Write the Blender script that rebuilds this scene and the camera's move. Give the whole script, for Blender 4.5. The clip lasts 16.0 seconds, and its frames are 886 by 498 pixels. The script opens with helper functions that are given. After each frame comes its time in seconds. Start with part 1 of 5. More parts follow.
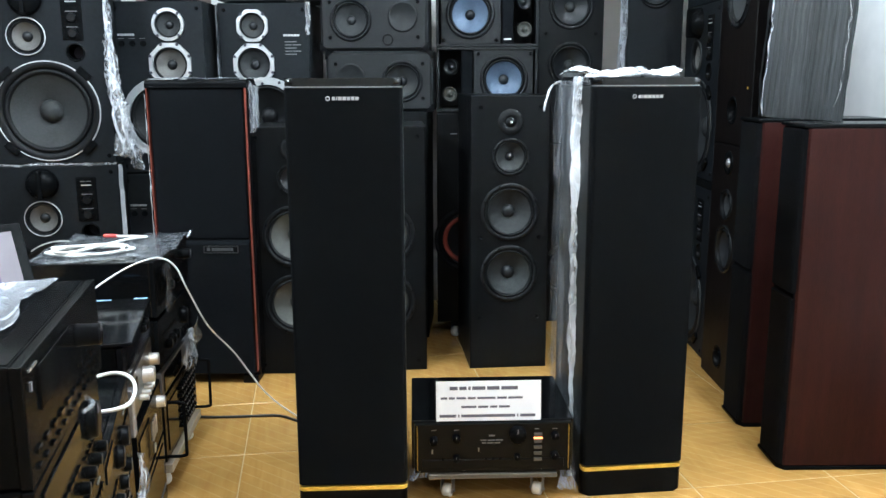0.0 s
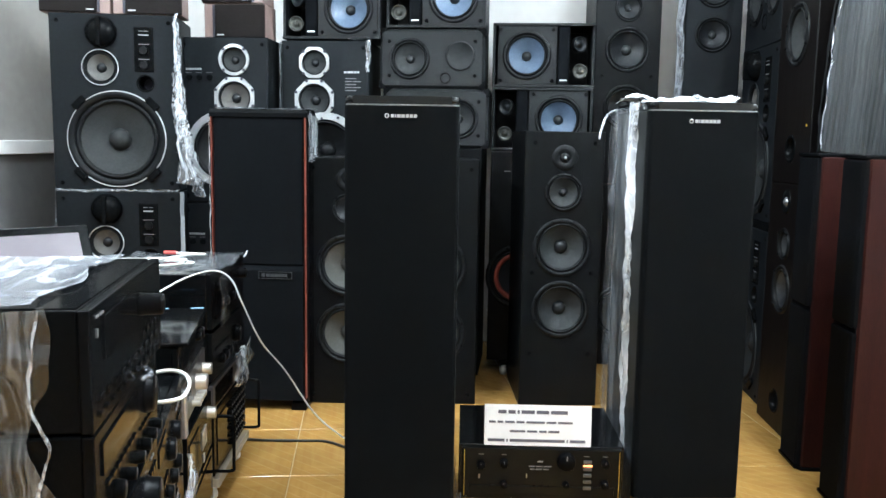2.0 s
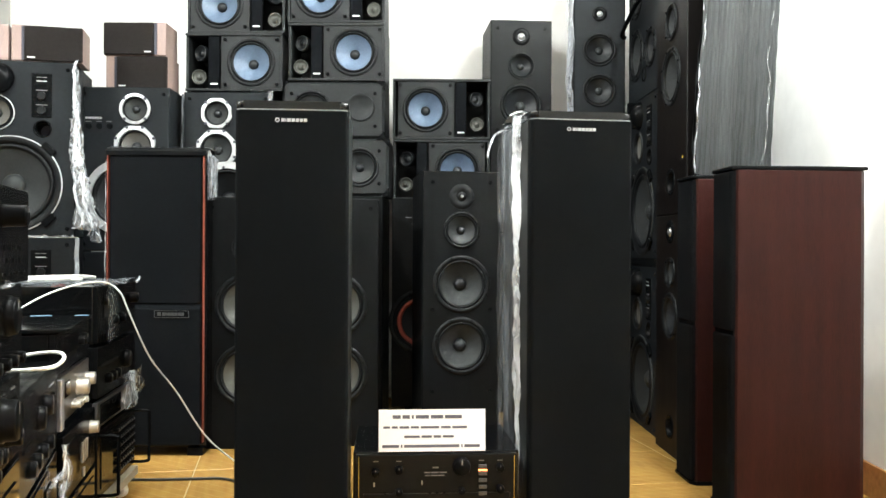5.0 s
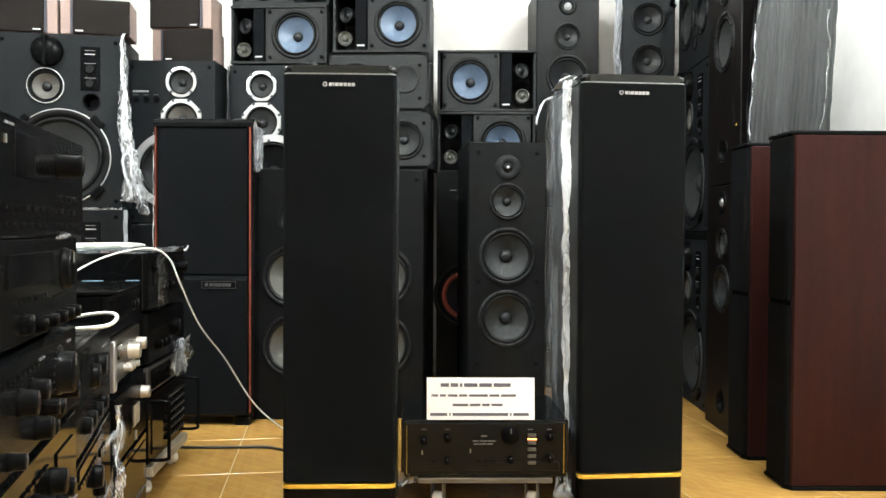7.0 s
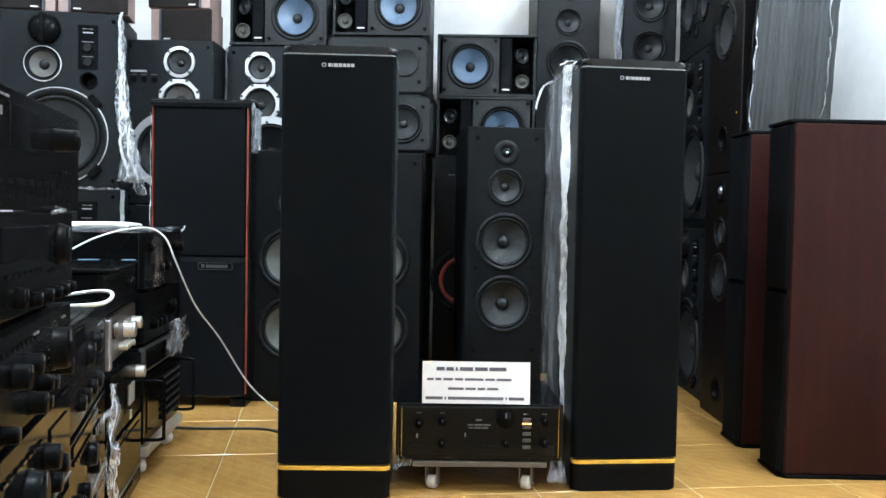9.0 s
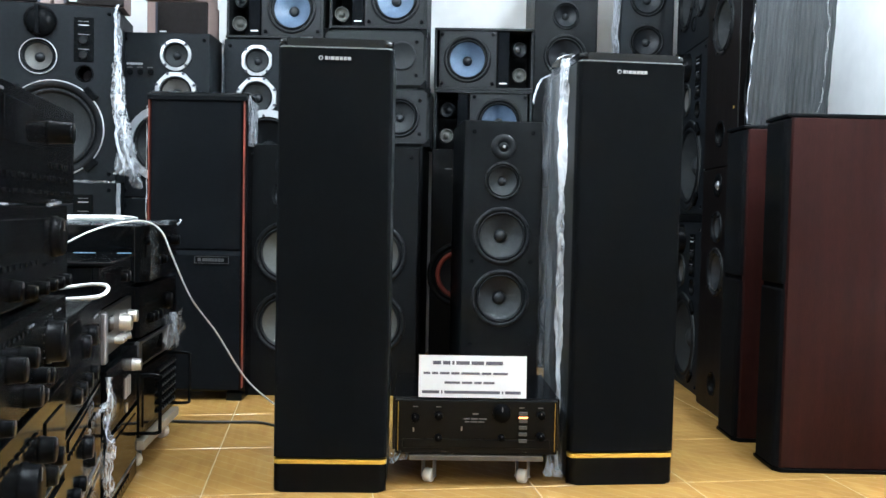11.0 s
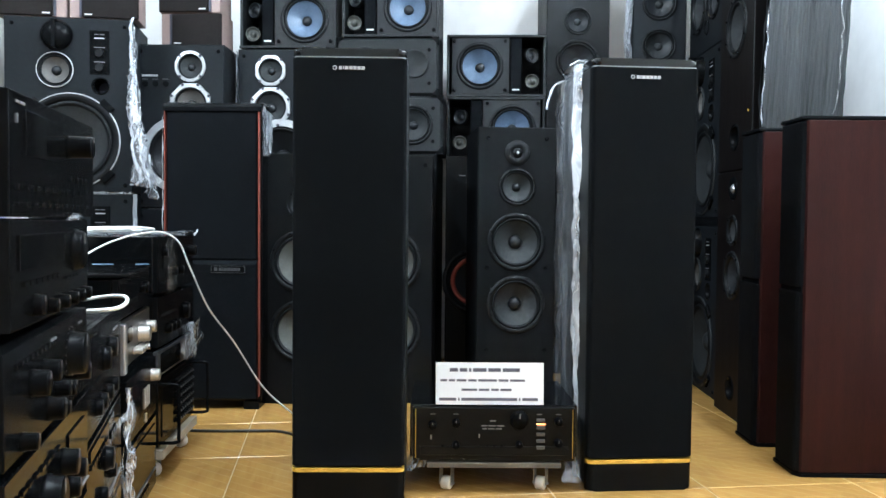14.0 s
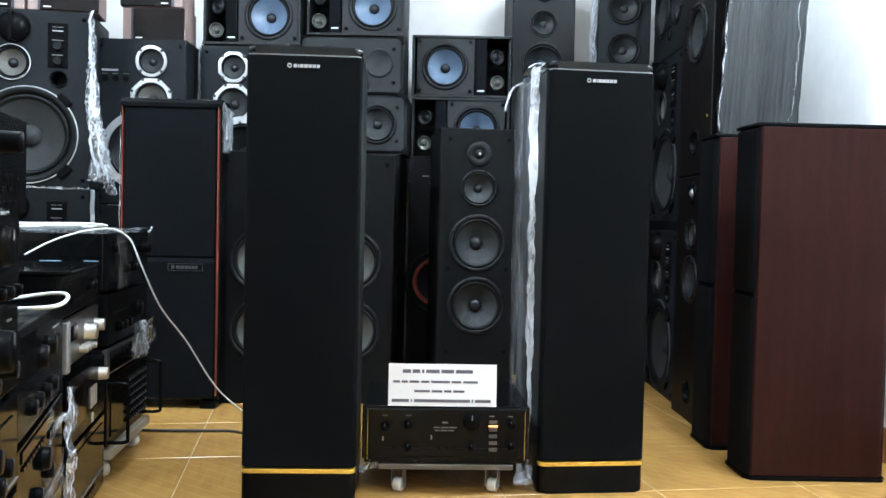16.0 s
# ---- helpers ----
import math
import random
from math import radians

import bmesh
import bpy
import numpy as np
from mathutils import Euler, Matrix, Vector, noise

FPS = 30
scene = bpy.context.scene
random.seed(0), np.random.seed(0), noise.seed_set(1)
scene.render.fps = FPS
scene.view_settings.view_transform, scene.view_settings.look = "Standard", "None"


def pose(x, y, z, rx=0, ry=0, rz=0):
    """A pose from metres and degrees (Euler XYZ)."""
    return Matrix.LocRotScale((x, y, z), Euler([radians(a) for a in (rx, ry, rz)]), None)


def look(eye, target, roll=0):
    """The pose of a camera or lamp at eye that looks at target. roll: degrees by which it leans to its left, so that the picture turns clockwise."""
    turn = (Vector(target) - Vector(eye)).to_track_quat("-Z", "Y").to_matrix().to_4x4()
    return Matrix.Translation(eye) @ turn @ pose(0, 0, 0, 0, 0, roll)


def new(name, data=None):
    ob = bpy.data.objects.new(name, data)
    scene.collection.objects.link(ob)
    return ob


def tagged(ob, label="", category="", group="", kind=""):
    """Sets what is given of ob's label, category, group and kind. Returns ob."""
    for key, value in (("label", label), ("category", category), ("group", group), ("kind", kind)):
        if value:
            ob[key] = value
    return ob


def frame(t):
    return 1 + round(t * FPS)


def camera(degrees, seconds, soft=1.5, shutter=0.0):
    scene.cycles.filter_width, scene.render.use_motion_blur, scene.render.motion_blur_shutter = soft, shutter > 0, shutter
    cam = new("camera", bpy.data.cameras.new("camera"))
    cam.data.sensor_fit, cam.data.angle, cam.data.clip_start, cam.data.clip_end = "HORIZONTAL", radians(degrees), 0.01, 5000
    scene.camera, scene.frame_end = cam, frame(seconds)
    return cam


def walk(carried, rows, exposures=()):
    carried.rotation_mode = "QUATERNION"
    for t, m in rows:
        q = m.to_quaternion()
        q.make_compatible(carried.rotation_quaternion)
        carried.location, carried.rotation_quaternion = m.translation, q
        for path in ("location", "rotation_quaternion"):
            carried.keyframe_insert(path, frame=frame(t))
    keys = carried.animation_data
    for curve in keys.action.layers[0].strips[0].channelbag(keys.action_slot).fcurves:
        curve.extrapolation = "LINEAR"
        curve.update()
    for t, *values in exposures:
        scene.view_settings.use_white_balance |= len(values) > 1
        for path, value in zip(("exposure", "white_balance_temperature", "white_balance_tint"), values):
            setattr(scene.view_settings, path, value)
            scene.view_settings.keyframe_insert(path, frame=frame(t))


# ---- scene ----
cam = camera(55.2, 16.0)
PATH = [
    (0, (0.132, -0.052, 1.171), (0.045, 1.907, 0.776), -0.2),
    (0.5, (0.095, -0.054, 1.173), (0.003, 1.908, 0.801), -0.2),
    (1, (0.067, -0.061, 1.171), (0.004, 1.903, 0.8), -0.4),
    (1.5, (0.079, -0.071, 1.154), (-0.005, 1.891, 0.775), -0.1),
    (2, (0.123, -0.08, 1.064), (-0.081, 1.894, 0.809), 0.9),
    (2.5, (0.154, -0.083, 0.932), (-0.036, 1.907, 0.859), 1.5),
    (3, (0.174, -0.071, 0.828), (0.082, 1.927, 0.813), 0.7),
    (3.5, (0.182, -0.09, 0.797), (0.17, 1.91, 0.774), 1.0),
    (3.7, (0.211, -0.117, 0.805), (0.23, 1.883, 0.78), 1.3),
    (5.8, (0.191, -0.141, 0.766), (0.138, 1.858, 0.78), -0.6),
    (6, (0.184, -0.131, 0.76), (0.115, 1.867, 0.771), -0.5),
    (6.5, (0.182, -0.119, 0.75), (0.074, 1.878, 0.728), 0.1),
    (7, (0.181, -0.11, 0.744), (0.07, 1.887, 0.704), 0.3),
    (7.5, (0.184, -0.102, 0.741), (0.078, 1.894, 0.678), 0.5),
    (8, (0.188, -0.105, 0.737), (0.093, 1.892, 0.666), 0.9),
    (8.5, (0.185, -0.103, 0.734), (0.089, 1.893, 0.661), 1.1),
    (9, (0.18, -0.104, 0.735), (0.076, 1.892, 0.664), 1.1),
    (11.5, (0.18, -0.101, 0.734), (0.086, 1.895, 0.648), 1.2),
    (12, (0.181, -0.102, 0.737), (0.086, 1.895, 0.654), 0.7),
    (12.5, (0.181, -0.104, 0.737), (0.081, 1.892, 0.658), 0.1),
    (13, (0.179, -0.102, 0.737), (0.076, 1.894, 0.654), -0.0),
    (13.5, (0.177, -0.103, 0.738), (0.065, 1.893, 0.66), 0.3),
    (14, (0.176, -0.105, 0.738), (0.047, 1.889, 0.667), 0.5),
    (14.5, (0.189, -0.101, 0.738), (0.074, 1.894, 0.666), 0.4),
    (15, (0.207, -0.093, 0.737), (0.119, 1.904, 0.659), 0.4),
    (15.5, (0.224, -0.086, 0.736), (0.149, 1.911, 0.654), 0.9),
    (16, (0.228, -0.095, 0.741), (0.16, 1.903, 0.671), 1.3),
]
EXPOSURES = [
    (0.0, 0.25, 5900, 8), (0.5, 0.32, 5900, 8), (1.0, 0.37, 6500, 8), (1.5, 0.34, 6050, 8), (2.0, 0.36, 6000, 8), (2.5, 0.52, 6650, 9), (3.5, 0.63, 7000, 9), (6.0, 0.62, 6900, 8),
    (7.2, 0.50, 6950, 9), (7.6, 0.44, 6750, 9), (8.0, 0.29, 5950, 8), (16.0, 0.31, 5750, 8),
]
walk(cam, [(t, look(eye, target, roll)) for t, eye, target, roll in PATH], EXPOSURES)


# ---------------------------------------------------------------- light
world = bpy.data.worlds.new("world")
world.use_nodes = True
scene.world = world
world.node_tree.nodes["Background"].inputs[0].default_value = (0.75, 0.8, 0.9, 1)
world.node_tree.nodes["Background"].inputs[1].default_value = 0.11


def ceiling_lamp(x, y, z, lx, ly, watts, rz=0.0, tilt=0.0):
    data = bpy.data.lights.new("ceiling_tube", "AREA")
    data.shape, data.size, data.size_y, data.energy = "RECTANGLE", lx, ly, watts
    data.color = (0.88, 0.96, 1.0)
    ob = new("ceiling_tube", data)
    ob.matrix_world = pose(x, y, z, 0, 0, rz) @ pose(0, 0, 0, tilt, 0, 0)
    return ob


# bare tubes on the ceiling, which throw their light to both sides, the right one boosted towards its wall to whiten it;
# an unseen one is added high on the left wall
LAMPS = [(-0.75, 1.75, 1.2, 0.08, 34, 34, 90), (1.14, 2.12, 1.2, 0.08, 27, 280, 90), (0.0, -0.6, 1.2, 0.08, 13, 13, 0)]
ROOF = 2.95
for lx, ly, ll, lw, left, right, rz in LAMPS:
    # the right tube's wall side is strengthened and turned to brighten that wall
    for tilt, watt in ((48, left), (-48 if right < 100 else -78, right)):
        ceiling_lamp(lx, ly, ROOF - 0.10, ll, lw, watt, rz, tilt)
# Unseen tube, added to brighten the right wall and the sides facing left.
ADDED_TUBE = (-2.15, 1.75, 2.45)
tube = ceiling_lamp(0, 0, 0, 0.08, 1.2, 58)
tube.matrix_world = pose(ADDED_TUBE[0] + 0.10, ADDED_TUBE[1], ADDED_TUBE[2], 0, -76, 0)


# ---------------------------------------------------------------- materials
def mat(name, color, rough=0.5, metal=0.0, noise_scale=0.0, noise_amt=0.0, bump=0.0, bump_scale=200.0, coat=0.0, spec=0.5, stretch=(1, 1, 1), fine=0.0):
    """A principled surface whose colour varies at two scales, with fine relief."""
    m = bpy.data.materials.new(name)
    m.use_nodes = True
    nt = m.node_tree
    b = nt.nodes["Principled BSDF"]
    b.inputs["Base Color"].default_value = (*color, 1)
    b.inputs["Roughness"].default_value = rough
    b.inputs["Metallic"].default_value = metal
    b.inputs["Specular IOR Level"].default_value = spec
    b.inputs["Coat Weight"].default_value = coat
    b.inputs["Coat Roughness"].default_value = 0.06
    co = nt.nodes.new("ShaderNodeTexCoord")
    mp = nt.nodes.new("ShaderNodeMapping")
    mp.inputs["Scale"].default_value = stretch
    nt.links.new(co.outputs["Object"], mp.inputs["Vector"])
    if noise_amt > 0:
        n1 = nt.nodes.new("ShaderNodeTexNoise")
        n1.inputs["Scale"].default_value, n1.inputs["Detail"].default_value = noise_scale, 6
        n2 = nt.nodes.new("ShaderNodeTexNoise")
        n2.inputs["Scale"].default_value, n2.inputs["Detail"].default_value = noise_scale * 14, 3
        add = nt.nodes.new("ShaderNodeMath")
        add.operation = "ADD"
        nt.links.new(mp.outputs[0], n1.inputs["Vector"])
        nt.links.new(mp.outputs[0], n2.inputs["Vector"])
        nt.links.new(n1.outputs[0], add.inputs[0])
        nt.links.new(n2.outputs[0], add.inputs[1])
        r = nt.nodes.new("ShaderNodeMapRange")
        r.inputs["From Min"].default_value, r.inputs["From Max"].default_value = 0.6, 1.4
        nt.links.new(add.outputs[0], r.inputs["Value"])
        mix = nt.nodes.new("ShaderNodeMix")
        mix.data_type = "RGBA"
        mix.inputs["A"].default_value = (*[c * (1 - noise_amt) for c in color], 1)
        mix.inputs["B"].default_value = (*[min(1, c * (1 + noise_amt)) for c in color], 1)
        nt.links.new(r.outputs[0], mix.inputs["Factor"])
        nt.links.new(mix.outputs["Result"], b.inputs["Base Color"])
        rr = nt.nodes.new("ShaderNodeMapRange")
        rr.inputs["To Min"].default_value, rr.inputs["To Max"].default_value = max(0.02, rough * 0.8), min(1, rough * 1.2)
        nt.links.new(n1.outputs[0], rr.inputs["Value"])
        nt.links.new(rr.outputs[0], b.inputs["Roughness"])
    if bump > 0:
        n3 = nt.nodes.new("ShaderNodeTexNoise")
        n3.inputs["Scale"].default_value, n3.inputs["Detail"].default_value = bump_scale, 4
        nt.links.new(mp.outputs[0], n3.inputs["Vector"])
        bp = nt.nodes.new("ShaderNodeBump")
        bp.inputs["Strength"].default_value, bp.inputs["Distance"].default_value = bump, 0.002
        nt.links.new(n3.outputs[0], bp.inputs["Height"])
        nt.links.new(bp.outputs[0], b.inputs["Normal"])
    return m


CLOTH = mat("black_grille_cloth", (0.0034, 0.0040, 0.0046), 0.95, 0, 3, 0.25, 0.5, 900, spec=0.04)
CLOTH2 = mat("worn_grille_cloth", (0.0036, 0.0042, 0.0050), 0.95, 0, 5, 0.35, 0.5, 800, spec=0.04)
LACQUER = mat("black_lacquer", (0.0040, 0.0044, 0.005), 0.12, 0, 4, 0.3, 0.03, 60, coat=0.12, spec=0.25)
ASH = mat("black_ash_vinyl", (0.0031, 0.0036, 0.0040), 0.42, 0, 6, 0.35, 0.35, 60, stretch=(6, 6, 0.5), spec=0.10)
BAFFLE = mat("black_painted_baffle", (0.0060, 0.0076, 0.0092), 0.55, 0, 5, 0.3, 0.25, 300, spec=0.13)
GREYBOX = mat("charcoal_baffle", (0.0108, 0.0120, 0.0128), 0.55, 0, 6, 0.25, 0.3, 250, spec=0.18)
SIDEGREY = mat("dark_grey_side", (0.012, 0.0138, 0.0135), 0.4, 0, 4, 0.25, 0.1, 120, spec=0.3)
RUBBER = mat("black_rubber", (0.0045, 0.0052, 0.006), 0.5, 0, 8, 0.3, spec=0.16)
PLASTIC = mat("black_plastic", (0.0034, 0.0038, 0.0042), 0.24, 0, 8, 0.3, 0.1, 300, spec=0.05)
CONE = mat("dark_paper_cone", (0.021, 0.023, 0.024), 0.62, 0, 9, 0.3, 0.35, 260, spec=0.2)
CONE_BLK = mat("black_cone", (0.011, 0.0125, 0.0145), 0.45, 0, 9, 0.3, 0.3, 260, spec=0.3)
CONE_PALE = mat("pale_grey_cone", (0.046, 0.047, 0.041), 0.6, 0, 9, 0.2, 0.3, 260, spec=0.4)
CONE_BLUE = mat("blue_grey_cone", (0.085, 0.122, 0.182), 0.45, 0, 9, 0.2, 0.25, 260)
CONE_TAN = mat("tan_cone", (0.072, 0.069, 0.064), 0.6, 0, 9, 0.25, 0.3, 260)
CONE_RED = mat("red_orange_cone", (0.24, 0.042, 0.026), 0.5, 0, 9, 0.3, 0.3, 260)
CHROME = mat("brushed_chrome_ring", (0.56, 0.58, 0.60), 0.3, 0.65, 12, 0.12, 0.1, 300)
STEEL = mat("grey_steel", (0.33, 0.33, 0.34), 0.4, 0.8, 12, 0.2)
KNOBBLK = mat("black_knob", (0.0026, 0.0028, 0.0032), 0.3, 0, 8, 0.3, spec=0.035)
# Silver front whose mirrored dark surroundings are put into the base colour.
SILVER_REFLECT = mat("silver_front_dark_reflection", (0.040, 0.036, 0.030), 0.3, 0.4, 9, 0.15, 0.15, 300, stretch=(1, 8, 1))
SILVER = mat("silver_aluminium", (0.42, 0.40, 0.37), 0.33, 0.7, 9, 0.12, 0.15, 300, stretch=(1, 8, 1))
GOLD = mat("gold_stripe", (0.72, 0.46, 0.075), 0.35, 0.3, 6, 0.15)
ORANGE = mat("orange_red_trim", (0.19, 0.042, 0.026), 0.4, 0, 6, 0.2)
BADGEPRINT = mat("silver_print", (0.46, 0.46, 0.47), 0.4, 0.3)
DULL = mat("dull_worn_ring", (0.30, 0.31, 0.32), 0.35, 0.8, 12, 0.2)
WHITEMARK = mat("pale_print", (0.72, 0.72, 0.72), 0.5)
GREYMARK = mat("grey_print", (0.13, 0.13, 0.135), 0.5)
BADGE = mat("badge_metal", (0.10, 0.10, 0.105), 0.4, 0.6)
CARD = mat("white_paper", (0.80, 0.82, 0.86), 0.8, 0, 6, 0.03, 0.05, 80)
INK = mat("printed_ink", (0.035, 0.035, 0.05), 0.7)
TONER = mat("worn_toner", (0.10, 0.10, 0.13), 0.7, 0, 40, 0.3)
CHIPWOOD = mat("unpainted_board", (0.34, 0.29, 0.22), 0.7, 0, 7, 0.25, 0.4, 60, stretch=(1, 8, 8))
# Same bare board under the amplifier, its shadow put into a darker brown.
SHADEBOARD = mat("shaded_board", (0.095, 0.078, 0.060), 0.7, 0, 7, 0.3, 0.4, 60, stretch=(1, 8, 8))
CASTER = mat("white_nylon_wheel", (0.72, 0.70, 0.65), 0.45, 0, 20, 0.15)
CABLE_W = mat("white_cable", (0.75, 0.75, 0.72), 0.45, 0, 30, 0.08)
CABLE_K = mat("black_cable", (0.012, 0.012, 0.012), 0.45)
WALL = mat("white_wall_paint", (0.86, 0.85, 0.83), 0.7, 0, 1.2, 0.05, 0.15, 90)
# Left wall: the shade on it is put into this grey.
WALLSHADE = mat("shaded_wall_grey", (0.34, 0.33, 0.31), 0.6, 0, 1.5, 0.1, 0.1, 60)
WALLDARK = mat("dark_grey_panel", (0.12, 0.12, 0.12), 0.6, 0, 1.5, 0.15, 0.1, 60)
CEIL = mat("white_ceiling_paint", (0.8, 0.8, 0.79), 0.8, 0, 1.2, 0.04)
SKIRT = mat("brown_tile_skirting", (0.36, 0.16, 0.06), 0.25, 0, 4, 0.3)
GLASSBLK = mat("black_glass", (0.0042, 0.0044, 0.0048), 0.09, 0, 3, 0.2, spec=0.10)
PINKWOOD = mat("pinkish_wood_vinyl", (0.25, 0.175, 0.155), 0.5, 0, 6, 0.2, 0.15, 60, stretch=(6, 6, 0.6))
BROWNCLOTH = mat("brown_black_cloth", (0.011, 0.009, 0.0085), 0.9, 0, 5, 0.3, 0.4, 800, spec=0.1)
DARKWALNUT = mat("dark_walnut_vinyl", (0.0040, 0.0031, 0.0029), 0.45, 0, 5, 0.4, 0.2, 60, stretch=(6, 6, 0.5), spec=0.09)
FACE = mat("black_anodised_front", (0.0040, 0.0043, 0.0047), 0.22, 0.0, 6, 0.25, 0.04, 400, spec=0.06)
FACE_AMP = mat("dark_bronze_front", (0.0040, 0.0042, 0.0041), 0.3, 0.2, 6, 0.2, 0.1, 400, stretch=(0.3, 4, 4), spec=0.14)
PINK_RED = mat("red_plug", (0.6, 0.08, 0.07), 0.4)


def emit(name, color, strength):
    m = mat(name, color, 0.4)
    b = m.node_tree.nodes["Principled BSDF"]
    b.inputs["Emission Color"].default_value = (*color, 1)
    b.inputs["Emission Strength"].default_value = strength
    return m


LED = emit("orange_lit_indicator", (1.0, 0.35, 0.12), 2.5)
SCREEN = emit("laptop_screen_glow", (0.10, 0.085, 0.10), 0.12)
SCREEN_B = emit("laptop_window_glow", (0.03, 0.03, 0.075), 0.10)
GLINT_BLUE = emit("tablet_glint", (0.25, 0.42, 0.6), 0.2)
TUBE = emit("lit_tube", (1.0, 0.98, 0.95), 4.0)


def film_mat(name, haze, crease, color=(0.80, 0.83, 0.88), scale=18.0, stretch=(1, 1, 0.25), gloss=0.10):
    """Thin clear plastic wrap: see-through, a little hazy, milky along its creases, with a glossy skin."""
    m = bpy.data.materials.new(name)
    m.use_nodes = True
    nt = m.node_tree
    L, N = nt.links.new, nt.nodes.new
    b, out = nt.nodes["Principled BSDF"], nt.nodes["Material Output"]
    b.inputs["Base Color"].default_value = (*color, 1)
    b.inputs["Roughness"].default_value = 0.25
    co, mp = N("ShaderNodeTexCoord"), N("ShaderNodeMapping")
    mp.inputs["Scale"].default_value = stretch
    L(co.outputs["Object"], mp.inputs["Vector"])
    n, n2 = N("ShaderNodeTexNoise"), N("ShaderNodeTexNoise")
    n.inputs["Scale"].default_value, n.inputs["Detail"].default_value, n.inputs["Distortion"].default_value = scale, 5, 1.2
    n2.inputs["Scale"].default_value, n2.inputs["Detail"].default_value = scale * 0.4, 4
    L(mp.outputs[0], n.inputs["Vector"])
    L(mp.outputs[0], n2.inputs["Vector"])
    sub, ab = N("ShaderNodeMath"), N("ShaderNodeMath")
    sub.operation, ab.operation = "SUBTRACT", "ABSOLUTE"
    sub.inputs[1].default_value = 0.5
    L(n.outputs[0], sub.inputs[0])
    L(sub.outputs[0], ab.inputs[0])
    fold = N("ShaderNodeMapRange")
    fold.inputs["From Min"].default_value, fold.inputs["From Max"].default_value = 0.0, 0.045
    fold.inputs["To Min"].default_value, fold.inputs["To Max"].default_value = crease, 0.0
    L(ab.outputs[0], fold.inputs["Value"])
    cloud = N("ShaderNodeMapRange")
    cloud.inputs["From Min"].default_value, cloud.inputs["From Max"].default_value = 0.35, 0.7
    cloud.inputs["To Min"].default_value, cloud.inputs["To Max"].default_value = haze * 0.3, haze * 1.7
    L(n2.outputs[0], cloud.inputs["Value"])
    add = N("ShaderNodeMath")
    add.operation, add.use_clamp = "ADD", True
    L(fold.outputs[0], add.inputs[0])
    L(cloud.outputs[0], add.inputs[1])
    bp = N("ShaderNodeBump")
    bp.inputs["Strength"].default_value, bp.inputs["Distance"].default_value = 1.0, 0.012
    L(n.outputs[0], bp.inputs["Height"])
    L(bp.outputs[0], b.inputs["Normal"])
    clear, shine = N("ShaderNodeBsdfTransparent"), N("ShaderNodeBsdfGlossy")
    shine.inputs["Roughness"].default_value = 0.12
    L(bp.outputs[0], shine.inputs["Normal"])
    body, skin = N("ShaderNodeMixShader"), N("ShaderNodeMixShader")
    L(add.outputs[0], body.inputs[0])
    L(clear.outputs[0], body.inputs[1])
    L(b.outputs[0], body.inputs[2])
    skin.inputs[0].default_value = gloss
    L(body.outputs[0], skin.inputs[1])
    L(shine.outputs[0], skin.inputs[2])
    L(skin.outputs[0], out.inputs["Surface"])
    return m


FILM = film_mat("clear_plastic_wrap", 0.06, 0.22, (0.72, 0.78, 0.86), scale=34, stretch=(1, 1, 0.035))
FILM_THICK = film_mat("bunched_plastic_wrap", 0.48, 0.45, (0.80, 0.84, 0.91), 22, (1, 1, 0.45), 0.14)
FILM_WHITE = film_mat("tightly_bunched_plastic_wrap", 0.80, 0.35, (0.86, 0.89, 0.94), 22, (1, 1, 0.4), 0.16)
FILM_DENSE = film_mat("milky_plastic_wrap", 0.62, 0.3, (0.62, 0.66, 0.72), 20, (1, 1, 0.2), 0.1)
FILM_MILD = film_mat("loose_plastic_wrap", 0.16, 0.55, (0.80, 0.84, 0.90), 24, (1, 1, 0.35), 0.12)
FILM_GREY = mat("layered_stretch_wrap", (0.019, 0.021, 0.022), 0.38, 0, 6, 1.0, 1.0, 9, stretch=(3.0, 3.0, 0.03), spec=0.28)
FILM_TOP = film_mat("taut_plastic_wrap", 0.34, 0.40, (0.74, 0.78, 0.86), 20, (0.3, 1, 1), 0.16)


REDWOOD = mat("red_mahogany_vinyl", (0.0210, 0.0055, 0.0046), 0.42, 0, 3, 0.45, 0.12, 80, spec=0.10, stretch=(10, 10, 0.7))


